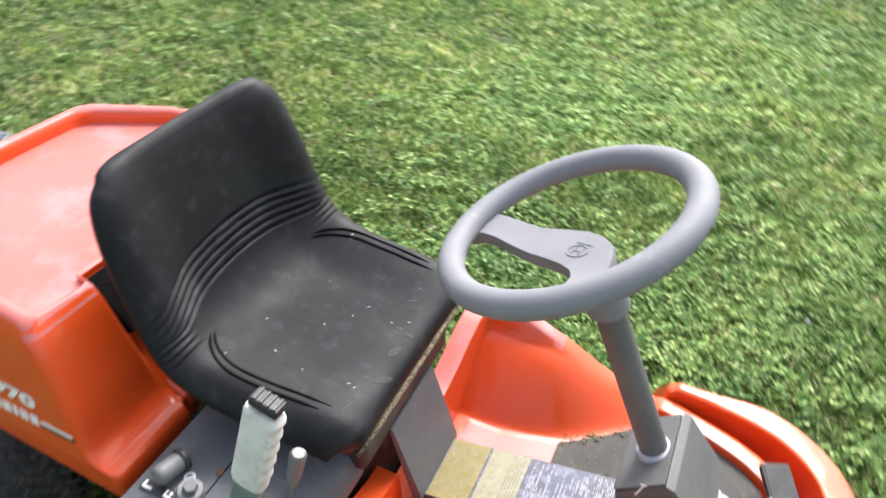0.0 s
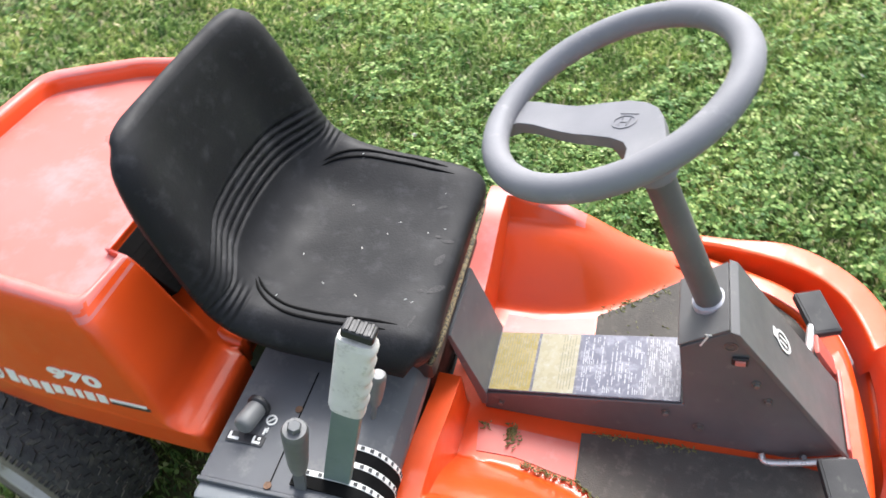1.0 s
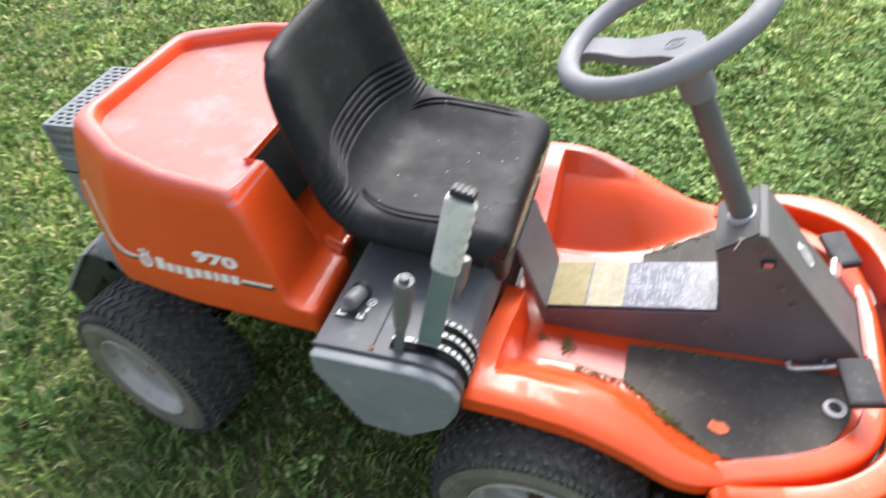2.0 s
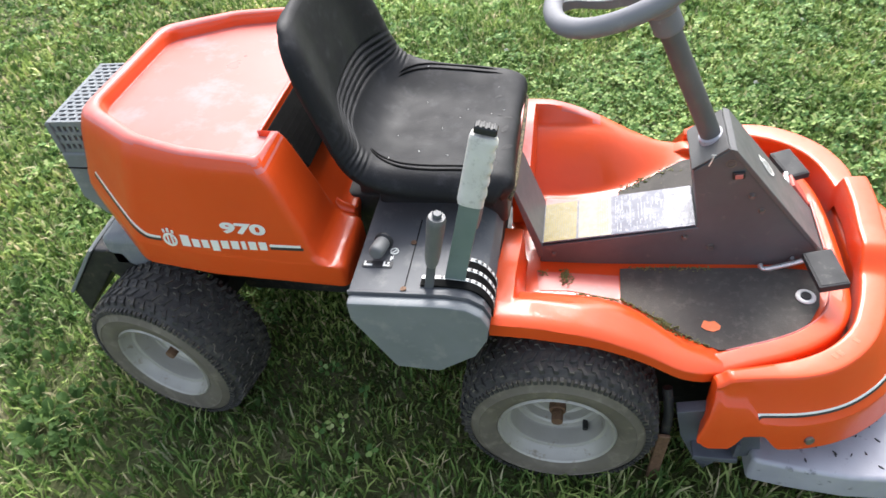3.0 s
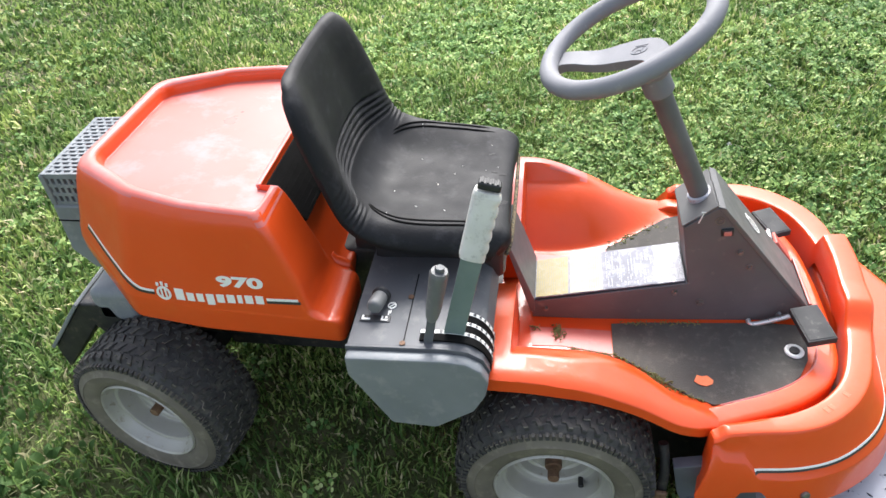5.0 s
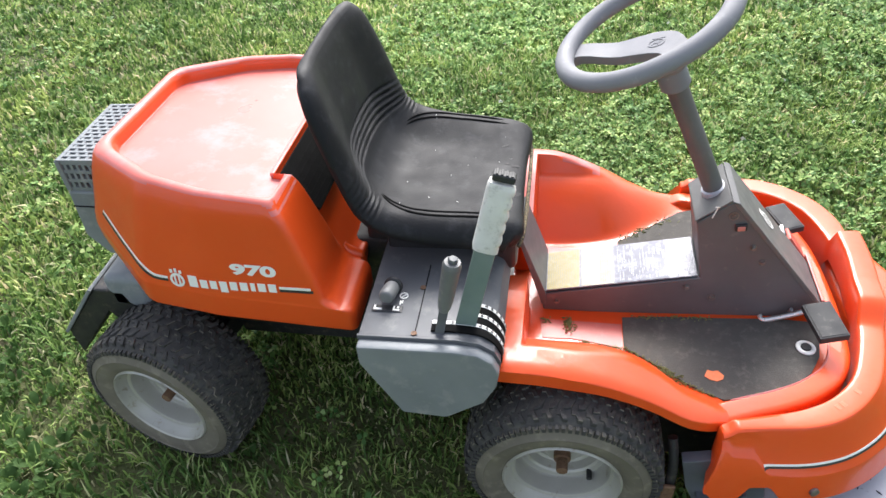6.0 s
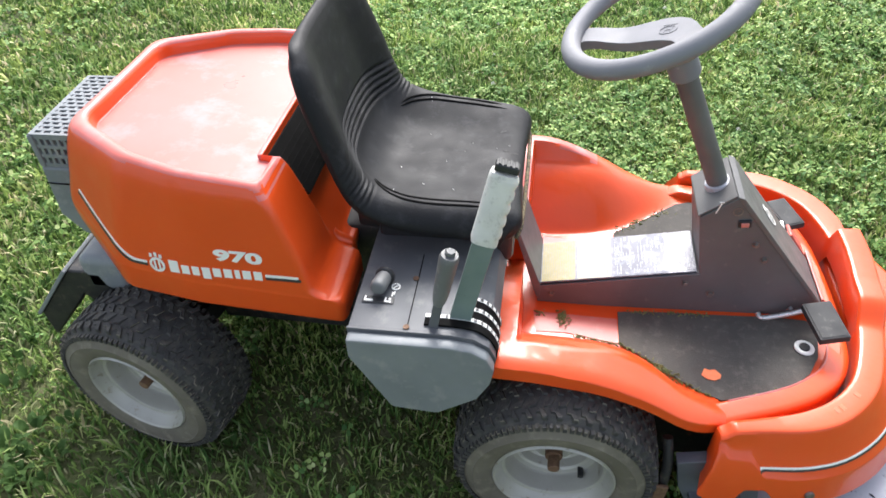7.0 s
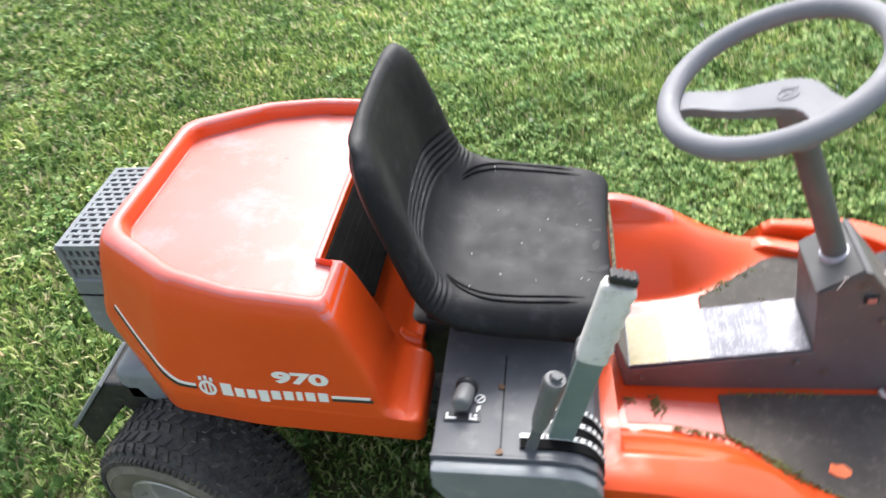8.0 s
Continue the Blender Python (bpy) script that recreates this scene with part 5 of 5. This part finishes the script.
part("lift_lever", flat_bar(lb - ld * 0.03, lb + ld * 0.22, 0.036, 0.014, 0.002), LEVER_GREEN, console, "grey-green steel lift lever")
xv = Vector((1, 0, 0)) - ld * ld.x
xv.normalize()
yv = ld.cross(xv)
rings = []
for k in range(41):
    h = 0.185 + 0.128 * k / 40 - 0.004
    ripple = 0.0028 * (0.5 - 0.5 * math.cos(k / 40 * 2 * math.pi * 5.5))
    end = 1.0 if 1 < k < 39 else 0.93
    ring = []
    for a in range(20):
        th = 2 * math.pi * a / 20
        cx, cy = math.cos(th), math.sin(th)
        ex = math.copysign(abs(cx) ** 0.62, cx) * 0.023 * end
        ey = math.copysign(abs(cy) ** 0.62, cy) * 0.0145 * end
        if cx > 0.3:
            ex -= ripple
        ring.append(lb + ld * h + xv * ex + yv * ey)
    rings.append(ring)
part("grip", loft(rings), GRIP_CREAM, console, "grimy cream ribbed lever grip", 50)
tipb = flat_bar(lt - ld * 0.008, lt + ld * 0.0045, 0.036, 0.020, 0.003)
part("lever_button", joined(tipb, *[flat_bar(lt + ld * 0.0040 + xv * q, lt + ld * 0.0062 + xv * q, 0.004, 0.018, 0.0008) for q in (-0.012, -0.004, 0.004, 0.012)]), BLACK_PLASTIC, console, "black ribbed release button")

# small lever with grey knob
sb, st = Vector((-0.232, -0.372, 0.505)), Vector((-0.198, -0.372, 0.690))
sd = (st - sb).normalized()
part("choke_lever", flat_bar(sb, sb + sd * 0.10, 0.016, 0.006, 0.0015), CONSOLE_GREY, console)
part("knob", tube([sb + sd * h for h in (0.072, 0.080, 0.10, 0.15, 0.172, 0.180, 0.186)], [0.0085, 0.0110, 0.0132, 0.0150, 0.0158, 0.0158, 0.0135], 22), KNOB_GREY, console, "worn dark grey lever knob")
part("knob_tip", tube([sb + sd * h for h in (0.184, 0.187, 0.192, 0.194)], [0.0075, 0.0085, 0.0085, 0.0070], 6), DARK_STEEL, console)
sb2, st2 = Vector((-0.172, -0.252, 0.505)), Vector((-0.153, -0.238, 0.614))
sd2 = (st2 - sb2).normalized()
part("knob", tube([sb2 + sd2 * h for h in (-0.005, 0.040, 0.046, 0.066, 0.096, 0.106, 0.110)], [0.004, 0.004, 0.0080, 0.0105, 0.0115, 0.0115, 0.0085], 18), KNOB_GREY, console, "worn dark grey lever knob")
# fat throttle knob lying on its side, over a black strip with white symbols
kb = Vector((-0.332, -0.318, 0.5175))
part("symbol_plate", boxed(-0.030, 0.026, -0.012, 0.004, 0, 0.0016, 0.0008, 1, Matrix.Translation(kb)), BLACK_PRINT, console, "black strip with symbols by the knob")
for a, b, e, f in ((-0.027, -0.0235, -0.009, 0.002), (-0.0233, -0.011, -0.009, -0.005), (0.009, 0.021, -0.009, -0.0055), (0.009, 0.012, -0.0053, 0.002), (0.016, 0.020, -0.003, 0.001), (0.019, 0.0215, 0.006, 0.016), (0.0225, 0.0245, 0.010, 0.018)):
    part("symbol_mark", boxed(a, b, e, f, 0.0002, 0.0023, 0, 1, Matrix.Translation(kb)), WHITE_PAINT, console, "white symbol mark", 0)
part("symbol_ring", lathe([(0.0060, 0.0002), (0.0082, 0.0002), (0.0082, 0.0022), (0.0060, 0.0022)], Matrix.Translation(kb + Vector((0.023, 0.030, 0))), 24), WHITE_PAINT, console, "white symbol ring", 0)
part("symbol_mark", boxed(-0.0058, 0.0058, -0.001, 0.001, 0.0002, 0.0020, 0, 1, Matrix.Translation(kb + Vector((0.023, 0.030, 0))) @ Matrix.Rotation(radians(45), 4, "Z")), WHITE_PAINT, console, "white symbol mark", 0)
kd = Vector((-0.14, -0.97, 0.18)).normalized()
kc = kb + Vector((0.002, 0.040, 0.0155))
part("knob_ring", tube([kc + kd * h for h in (-0.006, -0.004, 0.001, 0.003)], [0.0155, 0.0178, 0.0178, 0.0150], 24), BLACK_PLASTIC, console, "black collar behind the knob", 35)
part("knob", tube([kc + kd * h for h in (0.002, 0.006, 0.030, 0.037, 0.0405, 0.042)], [0.0132, 0.0142, 0.0148, 0.0140, 0.0115, 0.0070], 24), KNOB_GREY, console, "grey round throttle knob", 45)
for rx, ry in ((-0.274, -0.379), (-0.277, -0.264)):
    part("screw", disc_bar(Matrix.Translation((rx, ry, console_top(rx) + 0.0005)), 0.0055, 0.002, 12, 0.0006), RUST, console, "rusty screw head")
part("joint_line", boxed(-0.2735, -0.272, -0.378, -0.20, 0.5165, 0.5192), GROOVE, console)

# rear exhaust guard: grey cage with real holes
def cage():
    root = part("exhaust_guard", prism([(-1.022, 0.520), (-1.014, 0.638), (-0.93, 0.638), (-0.93, 0.46), (-0.985, 0.47)], "y", -0.172, 0.052, 0.008, 3), COVER_GREY, mower, "grey exhaust guard behind the hood")

    def lattice(m, lx, ly, nx, ny, bar, rib, th, stagger):
        """A moulded grid: long ribs, with short bars between them that shift by half from row to row."""
        bm = bmesh.new()
        for j in range(ny + 1):
            q = ly * j / ny
            box(bm, -bar / 2, lx + bar / 2, q - rib / 2, q + rib / 2, th * 0.06, th)
        for q in (0.0, lx):
            box(bm, q - bar * 0.7, q + bar * 0.7, -rib / 2, ly + rib / 2, 0, th * 0.97)
        for j in range(ny):
            for i in range(nx + 1):
                q = lx * (i + (0.5 if stagger and j % 2 else 0.0)) / nx
                if 0 < q < lx:
                    box(bm, q - bar / 2, q + bar / 2, ly * j / ny, ly * (j + 1) / ny, th * 0.1, th * 0.94)
        bm.transform(m)
        return part("grid", bm, COVER_GREY, root, "grey moulded grid", 0)
    lattice(Matrix.Translation((-1.004, -0.166, 0.700)) @ Matrix.Rotation(radians(-2), 4, "Y"), 0.080, 0.212, 4, 15, 0.0065, 0.0062, 0.010, True)
    lattice(Matrix(((1, 0, 0, -1.006), (0, 0, -1, -0.163), (0, 1, 0, 0.642), (0, 0, 0, 1))), 0.078, 0.062, 6, 3, 0.0060, 0.0075, 0.006, False)
    lattice(Matrix(((0, 0, -1, -1.002), (1, 0, 0, -0.166), (0, 1, 0, 0.642), (0, 0, 0, 1))), 0.212, 0.062, 13, 3, 0.0060, 0.0075, 0.006, False)
    for y in (-0.166, 0.048):
        part("corner_post", boxed(-1.012, -1.000, y - 0.006, y + 0.006, 0.638, 0.708, 0.003, 2), COVER_GREY, root)
    part("seam", boxed(-1.014, -0.94, -0.1745, -0.1715, 0.5995, 0.6015, 0.0004), GROOVE, root, "dark seam round the guard")
    part("muffler", boxed(-0.985, -0.94, -0.14, 0.03, 0.60, 0.675, 0.015, 3), FRAME_BLACK, root, "dark exhaust muffler")


cage()
part("rear_weight_bracket", joined(prism([(-1.155, 0.255), (-1.035, 0.40), (-0.96, 0.40), (-0.94, 0.34), (-1.0, 0.30), (-1.02, 0.33), (-1.15, 0.175)], "y", -0.215, 0.215, 0.006)), FRAME_BLACK, mower, "dark rear frame bracket")
part("rear_plate", prism([(-1.16, 0.258), (-1.04, 0.405), (-1.034, 0.400), (-1.154, 0.252)], "y", -0.222, 0.222, 0.0015), COVER_GREY, mower, "grey rear guard plate")
part("rear_cover", boxed(-1.005, -0.90, -0.215, 0.215, 0.345, 0.44, 0.02, 3), COVER_GREY, mower, "grey lower rear cover")

# markings on the hood side: model number, plain shapes for the maker's mark, stripes
hood_tree = BVHTree.FromPolygons([v.co for v in hood_part.data.vertices], [p.vertices for p in hood_part.data.polygons])


def on_hood(x, z):
    hit = hood_tree.ray_cast(Vector((x, -1.0, z)), Vector((0, 1, 0)))[0]
    return hit.y if hit else -0.33


def hood_print(name, bm, material, label, lift=0.0009):
    """Lays flat print, drawn in x and z with y as height, on the side of the hood."""
    for v in bm.verts:
        v.co.y += on_hood(v.co.x, v.co.z) - lift
    return part(name, bm, material, hood_part, label, 0)


def print_strip(points, half, steps=6):
    path = smooth_path([(x, 0, z) for x, z in points], steps)
    rows = []
    for i, p in enumerate(path):
        dd = (path[min(i + 1, len(path) - 1)] - path[max(i - 1, 0)]).normalized()
        s = Vector((-dd.z, 0, dd.x)) * half
        rows.append([p - s, p + s, p + s + Vector((0, 0.003, 0)), p - s + Vector((0, 0.003, 0))])
    return loft(rows)


txt = bpy.data.curves.new("number", "FONT")
txt.body, txt.size, txt.extrude, txt.offset = "970", 0.0300, 0.0004, 0.0013
txt_ob = bpy.data.objects.new("number", txt)
scene.collection.objects.link(txt_ob)
bpy.context.view_layer.update()
me = bpy.data.meshes.new_from_object(txt_ob)
bpy.data.objects.remove(txt_ob)
bm = bmesh.new()
bm.from_mesh(me)
wide = max(v.co.x for v in bm.verts)
bm.transform(Matrix(((0.088 / wide, 0, 0, -0.618), (0, 0, -1, 0), (0, 1, 0, 0.583), (0, 0, 0, 1))))
bmesh.ops.triangulate(bm, faces=bm.faces[:])
bmesh.ops.subdivide_edges(bm, edges=bm.edges[:], cuts=2)
hood_print("number", bm, WHITE_PAINT, "white model number", 0.0010)
wx = -0.711
for w, h, dz in ((0.018, 0.025, 0), (0.015, 0.018, 0), (0.0135, 0.018, 0), (0.015, 0.024, -0.006), (0.0145, 0.018, 0), (0.015, 0.018, 0), (0.009, 0.018, 0), (0.015, 0.018, 0), (0.015, 0.018, 0)):
    z0 = 0.5415 + dz + (wx + 0.711) * 0.03
    hood_print("maker_block", boxed(wx, wx + w, 0, 0.003, z0, z0 + h), WHITE_PAINT, "white plain block of the maker's mark")
    wx += w + 0.0056
m = Matrix.Translation((-0.734, 0, 0.5535)) @ Matrix.Rotation(radians(90), 4, "X")
mark = joined(lathe([(0.0105, 0), (0.015, 0), (0.015, 0.0012), (0.0105, 0.0012)], m, 32), boxed(-0.006, -0.0025, -0.009, 0.009, 0, 0.0012, 0, 1, m), boxed(0.0025, 0.006, -0.009, 0.009, 0, 0.0012, 0, 1, m), boxed(-0.012, -0.007, 0.015, 0.022, 0, 0.0012, 0, 1, m), boxed(-0.0025, 0.0025, 0.017, 0.025, 0, 0.0012, 0, 1, m), boxed(0.007, 0.012, 0.015, 0.022, 0, 0.0012, 0, 1, m))
hood_print("maker_emblem", mark, WHITE_PAINT, "white round emblem print")
hood_print("stripe", print_strip([(-0.530, 0.5575), (-0.50, 0.5583), (-0.470, 0.5590)], 0.0026), WHITE_PAINT, "white pin stripe")
hood_print("stripe", print_strip([(-0.530, 0.5515), (-0.50, 0.5523), (-0.466, 0.5531)], 0.0028), BLACK_PRINT, "black pin stripe")
hood_print("stripe", print_strip([(-0.906, 0.634), (-0.86, 0.605), (-0.815, 0.581), (-0.788, 0.561), (-0.775, 0.5565), (-0.755, 0.5555)], 0.0024), WHITE_PAINT, "white pin stripe")
hood_print("stripe", print_strip([(-0.910, 0.628), (-0.864, 0.599), (-0.819, 0.575), (-0.791, 0.555), (-0.776, 0.5508), (-0.755, 0.5498)], 0.0026), BLACK_PRINT, "black pin stripe")

# ---- lawn: grass, clover and small weeds ----
def mesh_of(name, verts, faces_n, per, material):
    """A mesh of many separate leaves: verts (n, per, 3), each leaf one fan of faces_n index rows."""
    n = verts.shape[0]
    me = bpy.data.meshes.new(name)
    me.vertices.add(n * per)
    me.vertices.foreach_set("co", verts.reshape(-1).astype(np.float32))
    base = (np.arange(n) * per)[:, None]
    cols = [base + np.array(f)[None, :] for f in faces_n]
    loop = np.concatenate(cols, axis=1).reshape(-1)
    totals = np.tile(np.array([len(f) for f in faces_n]), n)
    me.loops.add(len(loop))
    me.loops.foreach_set("vertex_index", loop.astype(np.int32))
    me.polygons.add(len(totals))
    starts = np.concatenate([[0], np.cumsum(totals)[:-1]])
    me.polygons.foreach_set("loop_start", starts.astype(np.int32))
    me.polygons.foreach_set("loop_total", totals.astype(np.int32))
    me.update()
    me.validate()
    me.materials.append(material)
    return new(name, me)


rs = np.random.RandomState(7)


def soft_noise(x, y, f, seed):
    q = np.random.RandomState(seed)
    out = np.zeros_like(x)
    for k in range(7):
        a, b, c = q.uniform(-f, f), q.uniform(-f, f), q.uniform(0, 6.28)
        out += np.sin(a * x + b * y + c)
    return out / 7 ** 0.5


def scattered(n, core, fall, reach):
    """Points round the mower, thinning out evenly with distance, and the distance factor of each."""
    r = np.linspace(0.0, reach, 4000)
    dens = r / (1 + (r / core) ** 2) ** fall
    cdf = np.concatenate([[0], np.cumsum((dens[1:] + dens[:-1]) / 2)])
    rad = np.interp(rs.uniform(0, cdf[-1], n), cdf, r)
    ang = rs.uniform(0, 6.2832, n)
    return -0.1 + rad * np.cos(ang), 0.75 + rad * np.sin(ang), 1 + (rad / core) ** 2


def blades(n, h, w):
    x, y, q = scattered(n, 1.2, 1.05, 13.0)
    keep = rs.uniform(0, 1, n) > 0.40 * np.clip((0.10 - y) / 0.45, 0.0, 1.0) * np.clip((2.2 + y) / 0.8, 0.0, 1.0)
    keep &= np.hypot(x + 0.613, (y + 0.453) * 1.5) > rs.uniform(0.010, 0.038, n)   # a small bare patch of soil
    x, y, q = x[keep], y[keep], q[keep]
    n = len(x)
    spread = 0.95 + 0.35 * np.clip((q - 4) / 12, 0.0, 1.0)
    w = w * q ** 0.50
    hh = h * rs.uniform(0.45, 1.25, n) * (1 + 0.24 * soft_noise(x, y, 9.0, 3) + 0.22 * soft_noise(x, y, 60.0, 8)).clip(0.35, 1.9) * (1.0 + 0.35 * np.clip((0.15 - y) / 0.5, 0.0, 1.0))
    ww = w * rs.uniform(0.7, 1.4, n) * (1.0 - 0.32 * np.clip((0.25 - y) / 0.5, 0.0, 1.0))
    az, lean = rs.uniform(0, 6.283, n), rs.uniform(0.1, 1.0, n) * spread
    tw = az + rs.uniform(-0.8, 0.8, n) + 1.57
    dx, dy = np.cos(az) * lean * hh, np.sin(az) * lean * hh
    sx, sy = np.cos(tw) * ww / 2, np.sin(tw) * ww / 2
    z0 = np.full(n, -0.014)
    v = np.zeros((n, 5, 3))
    v[:, 0] = np.stack([x - sx, y - sy, z0], 1)
    v[:, 1] = np.stack([x + sx, y + sy, z0], 1)
    v[:, 2] = np.stack([x + sx * 0.9 + dx * 0.38, y + sy * 0.9 + dy * 0.38, z0 + hh * 0.62], 1)
    v[:, 3] = np.stack([x - sx * 0.9 + dx * 0.38, y - sy * 0.9 + dy * 0.38, z0 + hh * 0.62], 1)
    v[:, 4] = np.stack([x + dx, y + dy, z0 + hh * (1.0 - 0.25 * lean)], 1)
    return v


def leaflets(n, r, zlo, zhi):
    """Sprays of three small rounded leaflets on short stalks."""
    x, y, q = scattered(n * 3, 1.4, 0.9, 9.0)
    keep = soft_noise(x, y, 5.0, 12) + 0.9 * soft_noise(x, y, 42.0, 31) + rs.uniform(-1.6, 1.6, n * 3) - 2.0 * np.clip((0.15 - y) / 0.5, 0.0, 1.0) - 1.5 * np.clip((-0.55 - x) / 0.6, 0.0, 1.0) > 0.25
    x, y, q = x[keep][:n], y[keep][:n], q[keep][:n]
    n = len(x)
    far_f = q ** 0.24
    z = rs.uniform(zlo, zhi, n)
    rr = r * rs.uniform(0.6, 1.3, n) * far_f
    a0 = rs.uniform(0, 6.283, n)
    tx, ty = rs.uniform(-0.8, 0.8, n), rs.uniform(-0.8, 0.8, n)
    out = []
    for k in range(3):
        a = a0 + k * 2.094
        pts = []
        for q, s in ((0.05, 0.0), (0.55, -0.42), (1.0, -0.34), (1.12, 0.0), (1.0, 0.34), (0.55, 0.42)):
            px = rr * (q * np.cos(a) - s * np.sin(a))
            py = rr * (q * np.sin(a) + s * np.cos(a))
            pts.append(np.stack([x + px, y + py, z + px * tx + py * ty + 0.12 * rr * (abs(s) * 2 - q)], 1))
        out.append(np.stack(pts, 1))
    return np.concatenate(out, 0)


ob = mesh_of("grass", blades(640000, 0.037, 0.0047), [(0, 1, 2, 3), (3, 2, 4)], 5, GRASS)
tagged(ob, "short mown green lawn grass", "grass", kind="stuff")
cl = leaflets(92000, 0.0108, 0.006, 0.031)
tagged(mesh_of("clover", cl, [(0, 1, 2, 3, 4, 5)], 6, CLOVER), "low clover leaves in the lawn", "clover", kind="stuff")


def weed(x, y, n, r, seed):
    q = random.Random(seed)
    root = thing("weed", "broad-leaved green weed in the lawn", "weed", "weeds in the lawn", at=(x, y, -0.012))
    for k in range(n):
        a = 2 * math.pi * k / n + q.uniform(-0.4, 0.4)
        L = r * q.uniform(0.6, 1.1)
        w = L * q.uniform(0.30, 0.42)
        off = r * q.uniform(0.1, 0.5)
        rows = []
        for t in (0.0, 0.15, 0.35, 0.6, 0.82, 1.0):
            ww = w * math.sin(math.pi * min(1.0, 0.06 + 0.94 * t) ** 0.8)
            z = 0.018 + 0.022 * math.sin(t * 2.2) + q.uniform(-0.002, 0.002)
            c = Vector((math.cos(a), math.sin(a), 0)) * (off + L * t)
            s = Vector((-math.sin(a), math.cos(a), 0)) * ww
            rows.append([c - s + Vector((0, 0, z)), c + Vector((0, 0, z - 0.25 * ww)), c + s + Vector((0, 0, z))])
        bm = loft(rows, closed=False)
        bmesh.ops.solidify(bm, geom=bm.faces[:], thickness=0.0007)
        part("leaf", bm, WEED, root, "", 60)
    bm = tube([(0, 0, -0.01), (0, 0, 0.022)], [0.004, 0.003], 8)
    part("stem", bm, WEED, root)


for k, (x, y, n, r) in enumerate(((-1.23, -0.42, 7, 0.036), (-1.19, -0.37, 6, 0.034), (-1.26, -0.47, 8, 0.038), (-1.36, -0.34, 6, 0.036), (-1.29, -0.38, 5, 0.034), (-1.17, -0.45, 6, 0.036), (-1.10, -0.43, 5, 0.030),
                                  (-0.71, -0.345, 4, 0.024), (-1.21, -0.51, 7, 0.036), (-1.16, -0.49, 5, 0.032), (-1.44, -0.25, 5, 0.034), (-1.32, -0.27, 5, 0.030))):
    weed(x, y, n, r, 50 + k)
spots = random.Random(77)
for k in range(30):
    x, y = spots.uniform(-1.62, -1.08), spots.uniform(-0.52, 0.08)
    weed(x, y, spots.choice((4, 5, 6)), spots.uniform(0.019, 0.030), 90 + k)


def flower(x, y, s, seed):
    q = random.Random(seed)
    root = thing("clover_flower", "small white clover flower in the grass", "flower", "clover flowers", at=(x, y, -0.012))
    part("stem", tube([(0, 0, 0), (0.002, 0, 0.022 * s)], 0.0012, 6), CLOVER, root)
    bm = bmesh.new()
    for k in range(26):
        a, e = q.uniform(0, 6.28), q.uniform(-0.3, 1.5)
        d0 = Vector((math.cos(a) * math.cos(e), math.sin(a) * math.cos(e), math.sin(e)))
        pet = loft([[Vector((0, 0, 0.026 * s)) + d0 * h + d0.orthogonal() * w * c for c in (-1, 1)] for h, w in ((0.001, 0.0005), (0.006, 0.0022), (0.009, 0.0008))], closed=False)
        bm = joined(bm, pet)
    part("flower_head", bm, FLOWER, root, "white flower head", 0)


for k, (x, y) in enumerate(((-0.52, 0.99), (0.35, 1.70), (-0.27, 1.32), (-0.29, 1.57), (1.03, 1.24), (0.30, 0.80), (0.71, 1.53), (-0.62, 1.94), (-0.30, 1.86), (0.05, 1.12), (0.62, 1.10), (0.85, 1.55), (-1.2, 1.3), (0.45, 2.1), (-0.9, 2.3))):
    flower(x, y, random.Random(k).uniform(0.8, 1.2), k)
